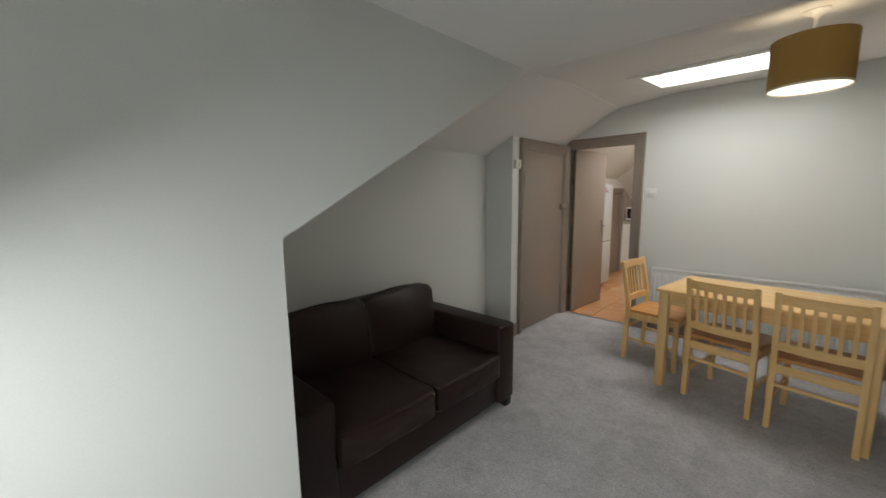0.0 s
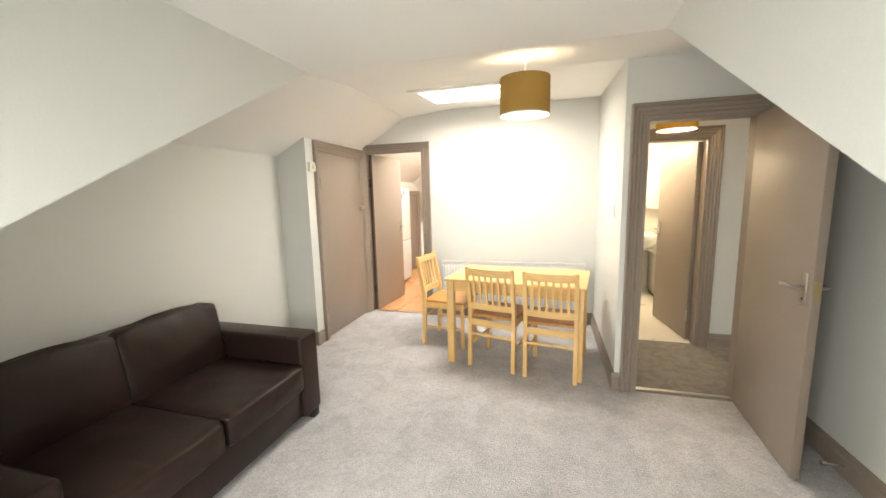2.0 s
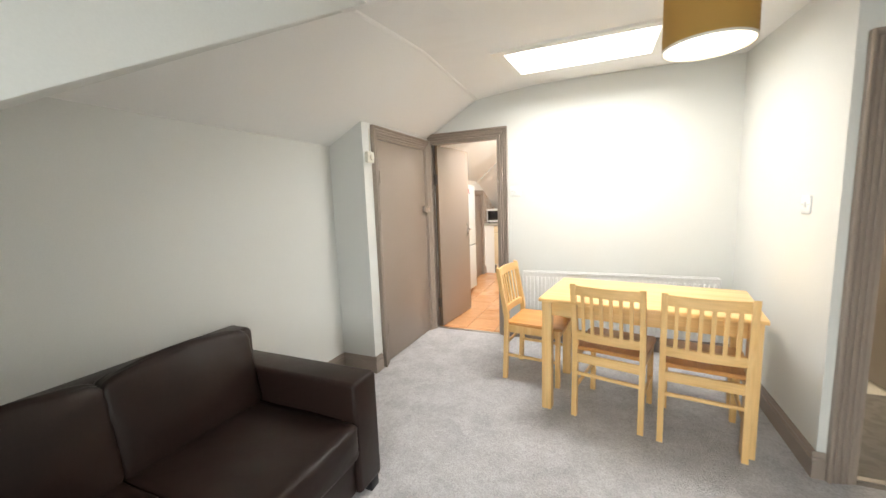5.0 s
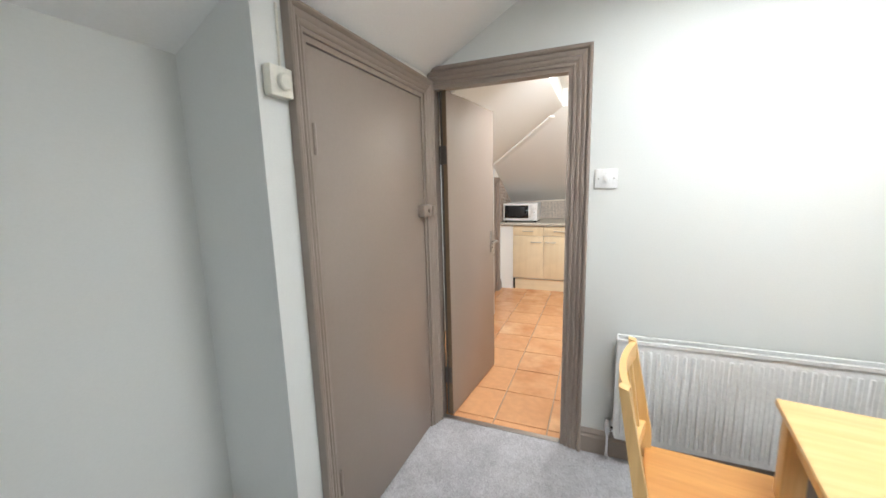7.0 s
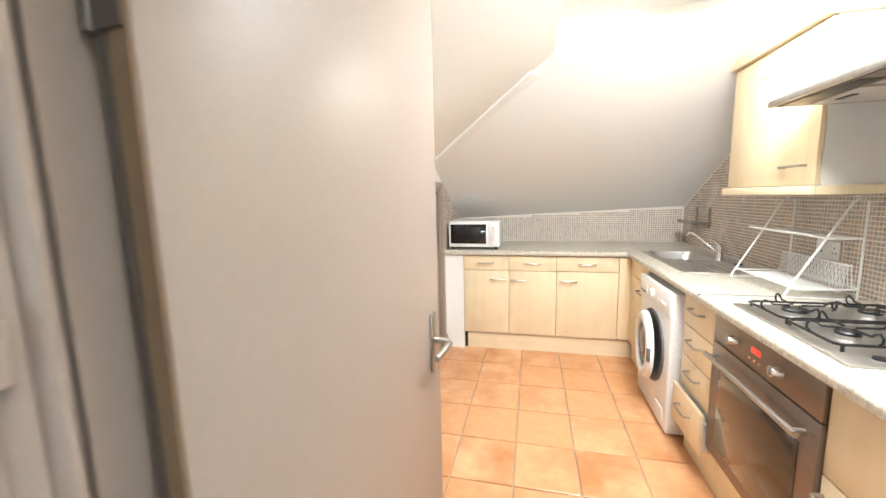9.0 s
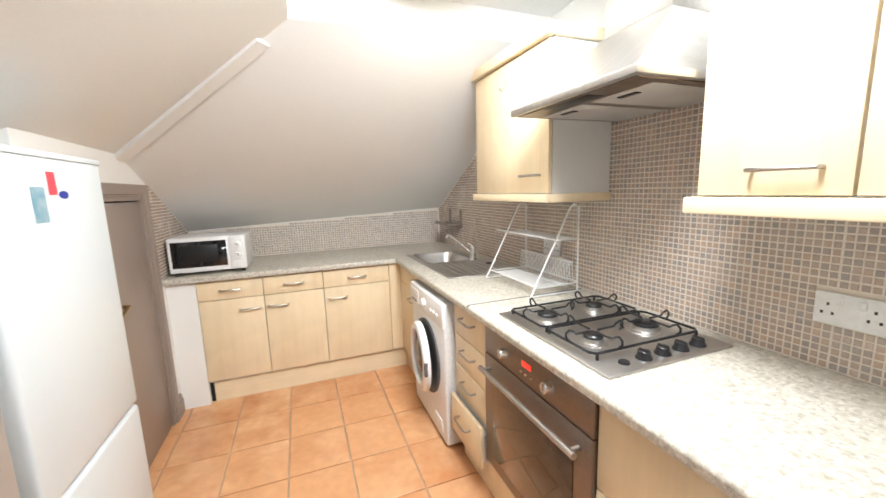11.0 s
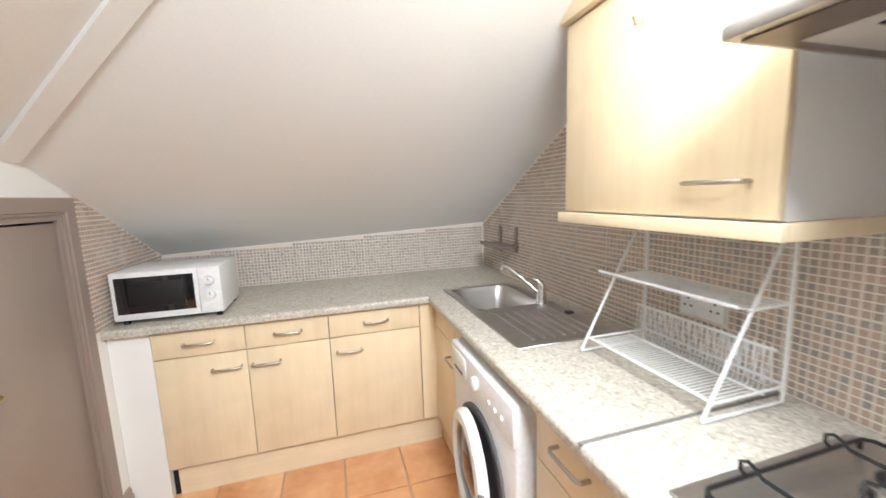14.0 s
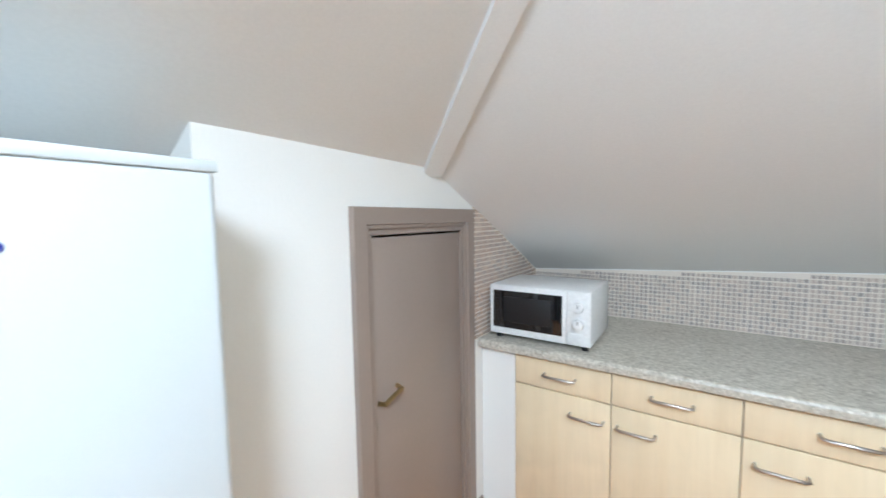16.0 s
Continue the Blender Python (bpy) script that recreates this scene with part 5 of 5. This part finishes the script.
part("diffuser", lathe(bmesh.new(), [(0.158, -0.024), (0.150, -0.045), (0.11, -0.060), (0.0, -0.066)], 48), DIFFUSER, kl, "glowing opal diffuser")


socket((KX - 0.006, 0.575, 1.082), -90, "white double socket on the mosaic splashback")
socket((KX - 0.006, 1.795, 1.09), -90, "white double socket behind the dish rack")
sh = thing("corner_shelf", (1.60, 3.02, 1.12), "small grey metal shelf in the tiled corner", "shelf")
part("tray", boxes((0.0, 0.14, 0.0, 0.30, 0.0, 0.012), bevel=0.003), SHELFMETAL, sh)
part("tray_lip", boxes((0.0, 0.006, 0.0, 0.30, 0.012, 0.026)), SHELFMETAL, sh)
for y in (0.02, 0.26):
    part("bracket", boxes((0.126, 0.142, y, y + 0.018, -0.03, 0.13), bevel=0.002), SHELFMETAL, sh)

mw = thing("microwave_oven", (-0.365, 2.945, 0.91), "white microwave oven with black glass door", "microwave", rz=0)
part("case", boxes((0.0, 0.45, 0.012, 0.34, 0.022, 0.252), bevel=0.008), PLASTIC, mw)
md = part("door", boxes((0.0, 0.352, 0.0, 0.014, 0.024, 0.250), bevel=0.005), PLASTIC, mw, "white microwave door")
part("door_glass", boxes((0.018, 0.335, -0.003, 0.002, 0.055, 0.226), bevel=0.002), BLACKGLASS, md, "black door glass")
part("door_window", boxes((0.07, 0.285, -0.0045, -0.002, 0.085, 0.20), bevel=0.001), BLACK, md)
cp = part("control_panel", boxes((0.354, 0.45, 0.0, 0.014, 0.024, 0.250), bevel=0.004), PLASTIC, mw)
for z in (0.115, 0.185):
    kn = part("knob", lathe(bmesh.new(), [(0.023, 0.0), (0.021, -0.010), (0.019, -0.020), (0.016, -0.021)], 28, (0.402, 0.0, z), "Y"), PLASTIC, cp)
    part("knob_mark", boxes((0.401, 0.404, -0.0225, -0.0205, z, z + 0.016)), GREYRUB, kn)
part("door_button", boxes((0.365, 0.44, -0.004, 0.002, 0.036, 0.075), bevel=0.002), PLASTIC, cp)
for x, y in ((0.03, 0.04), (0.42, 0.04), (0.03, 0.31), (0.42, 0.31)):
    part("foot", lathe(bmesh.new(), [(0.014, 0.0), (0.014, 0.023)], 12, (x, y, 0)), BLACK, mw)

fr = thing("fridge_freezer", (-0.61, 1.125, 0), "white fridge-freezer with small stickers on its door", "fridge")
part("body", boxes((0.0, 0.40, 0.0, 0.545, 0.03, 1.535), bevel=0.008), FRIDGE, fr)
fd = part("fridge_door", boxes((0.402, 0.455, 0.0, 0.545, 0.70, 1.54), bevel=0.014, seg=3), FRIDGE, fr, "white upper fridge door")
part("freezer_door", boxes((0.402, 0.455, 0.0, 0.545, 0.05, 0.692), bevel=0.014, seg=3), FRIDGE, fr, "white lower freezer door")
part("top_cap", boxes((0.0, 0.458, -0.002, 0.547, 1.535, 1.552), bevel=0.004), FRIDGE, fr)
part("sticker", boxes((0.4552, 0.4565, 0.17, 0.225, 1.37, 1.46)), TEALINK, fd, "small teal and white fridge magnet")
part("sticker", boxes((0.4552, 0.4565, 0.245, 0.28, 1.44, 1.50)), REDINK, fd, "small red fridge magnet")
bm = lathe(bmesh.new(), [(0.022, 0.0), (0.022, 0.0012)], 20, (0.4552, 0.31, 1.44), "X")
for v in bm.verts:
    v.co.z = 1.44 + (v.co.z - 1.44) * 0.5
part("badge", bm, BLUEINK, fd, "plain blue oval badge")
for x, y in ((0.05, 0.05), (0.36, 0.05), (0.05, 0.5), (0.36, 0.5)):
    part("foot", lathe(bmesh.new(), [(0.018, 0.0), (0.018, 0.032)], 12, (x, y, 0)), BLACK, fr)


# ---- pieces of floors and walls ----
def piece_mesh(name, w, h, t, bevel, mat):
    """A thin tile in the xy plane, centred, with chamfered edges; 14 triangles or so."""
    a, b = (w / 2, h / 2), (w / 2 - bevel, h / 2 - bevel)
    vs = [(sx * u, sy * v, z) for (u, v), z in ((a, 0.0), (a, t - bevel * 0.6), (b, t)) for sx, sy in ((-1, -1), (1, -1), (1, 1), (-1, 1))]
    fs = [(8, 9, 10, 11)] + [(r + k, r + (k + 1) % 4, r + 4 + (k + 1) % 4, r + 4 + k) for r in (0, 4) for k in range(4)]
    me = bpy.data.meshes.new(name)
    me.from_pydata(vs, [], fs)
    me.materials.append(mat)
    return me


kfloor = bpy.data.objects["floor_kitchen"]
cells = {}
TX0, TY0, TPX, TP = 0.285, 1.975, 0.313, 0.335
for i in range(-3, 5):
    for j in range(-7, 5):
        xa, xb = TX0 + i * TPX, TX0 + (i + 1) * TPX
        ya, yb = TY0 + j * TP, TY0 + (j + 1) * TP
        xa, xb, ya, yb = max(xa, -0.655), min(xb, 1.30), max(ya, -0.094), min(yb, 3.05)
        if xb - xa < 0.03 or yb - ya < 0.03:
            continue
        key = (round(xb - xa, 3), round(yb - ya, 3))
        if key not in cells:
            cells[key] = piece_mesh("floor_tile", xb - xa - 0.007, yb - ya - 0.007, 0.009, 0.004, TERRA)
        ob = new("floor_tile", cells[key])
        ob.parent = kfloor
        ob.matrix_basis = pose((xa + xb) / 2, (ya + yb) / 2, -0.009 + random.uniform(0, 0.0012), random.uniform(-0.15, 0.15), random.uniform(-0.15, 0.15), 0)

# mosaic splashback: squares of 20 mm in sheets of ten columns
MP = 0.0203


def slope_z(x, y):
    return 1.137 + (x + 0.43) * 0.0443 + (3.65 - y) * 0.508


SOCKETS = [(0.50, 0.65, 1.038, 1.126), (1.72, 1.87, 1.046, 1.134)]


def grout_sheet(name, outline, axis, a, b, parent_label):
    return structure(name, prism(bmesh.new(), outline, axis, a, b), PALEGROUT, parent_label, "splashback")


right_sheet = grout_sheet("splashback_right", [(-0.008, 0.911), (KY, 0.911), (KY, slope_z(KX, KY) - 0.002), (2.16, 1.985), (2.16, 1.40), (1.42, 1.40), (1.42, 1.74), (0.80, 1.74), (0.80, 1.40), (-0.008, 1.40)], "x", KX - 0.004, KX - 0.0005, "brown mosaic tile splashback with pale grout")
back_sheet = grout_sheet("splashback_back", [(-0.398, 0.911), (KX - 0.005, 0.911), (KX - 0.005, slope_z(KX, KY) - 0.004), (-0.398, slope_z(-0.4, KY) - 0.004)], "y", KY - 0.004, KY - 0.0005, "low mosaic tile splashback under the roof slope")
left_sheet = grout_sheet("splashback_left", [(2.845, 0.911), (KY - 0.005, 0.911), (KY - 0.005, slope_z(-0.4, KY) - 0.004), (2.845, slope_z(-0.4, 2.845) - 0.004)], "x", -0.3995, -0.396, "mosaic tiles beside the low store door")

sq = piece_mesh("mosaic_tile", MP - 0.0045, MP - 0.0045, 0.0022, 0.0012, MOSAICP)
sv = [tuple(v.co) for v in sq.vertices]
sf = [tuple(p.vertices) for p in sq.polygons]
near, rest = [], {"splashback_right": [], "splashback_back": [], "splashback_left": []}
for i in range(int((KY - 0.01) / MP)):
    y = 0.006 + i * MP + (i // 10) * 0.0018
    for j in range(60):
        z = 0.924 + j * MP + (j // 12) * 0.0018
        top = slope_z(KX, y) - 0.012 if y > 2.09 else (1.735 if 0.80 < y < 1.405 else 1.385)
        if z > top - 0.006 or y > KY - 0.012 or any(a - 0.008 < y < b + 0.008 and c - 0.008 < z < d + 0.008 for a, b, c, d in SOCKETS):
            continue
        m = pose(KX - 0.0035, y, z, 90, 0, -90)
        if 0.80 < y < 1.40 and 1.06 < z < 1.30 and len(near) < 300:
            near.append(m)
        else:
            rest["splashback_right"].append(m)
for i in range(int(2.14 / MP)):
    x = -0.386 + i * MP + (i // 10) * 0.0018
    for j in range(20):
        z = 0.924 + j * MP + (j // 12) * 0.0018
        if z < slope_z(x, KY) - 0.018 and x < KX - 0.018:
            rest["splashback_back"].append(pose(x, KY - 0.0035, z, 90, 0, 0))
for i in range(int(0.77 / MP)):
    y = 2.858 + i * MP + (i // 10) * 0.0018
    for j in range(32):
        z = 0.924 + j * MP + (j // 12) * 0.0018
        if z < slope_z(-0.4, y) - 0.018 and y < KY - 0.016:
            rest["splashback_left"].append(pose(-0.3965, y, z, 90, 0, 90))
for m in near:
    ob = new("mosaic_tile", sq)
    ob.parent = right_sheet
    ob.matrix_basis = m
for nm, ms in rest.items():
    vs, fs = [], []
    for m in ms:
        k = len(vs)
        vs += [tuple(m @ Vector(v)) for v in sv]
        fs += [tuple(k + q for q in f) for f in sf]
    me = bpy.data.meshes.new("mosaic_field")
    me.from_pydata(vs, [], fs)
    me.materials.append(MOSAICB if nm == "splashback_back" else MOSAIC)
    ob = new("mosaic_field", me)
    ob.parent = bpy.data.objects[nm]
    tagged(ob, kind="stuff")

sw_ = thing("kitchen_skylight", (0.65, 0.29, 2.29), "small white framed skylight in the kitchen ceiling", "skylight", kind="structure")
part("shaft", boxes((-0.02, 0.0, -0.02, 0.62, 0.0, 0.20), (0.60, 0.62, -0.02, 0.62, 0.0, 0.20), (0.0, 0.60, -0.02, 0.0, 0.0, 0.20), (0.0, 0.60, 0.60, 0.62, 0.0, 0.20)), WHITEP, sw_, smooth=False)
kp = part("pane", boxes((0.0, 0.60, 0.0, 0.60, 0.18, 0.186)), GLASS, sw_, smooth=False)
kp.visible_shadow = False
for ob in scene.objects:
    if ob not in before and not ob.parent:
        ob.location += KITCHEN
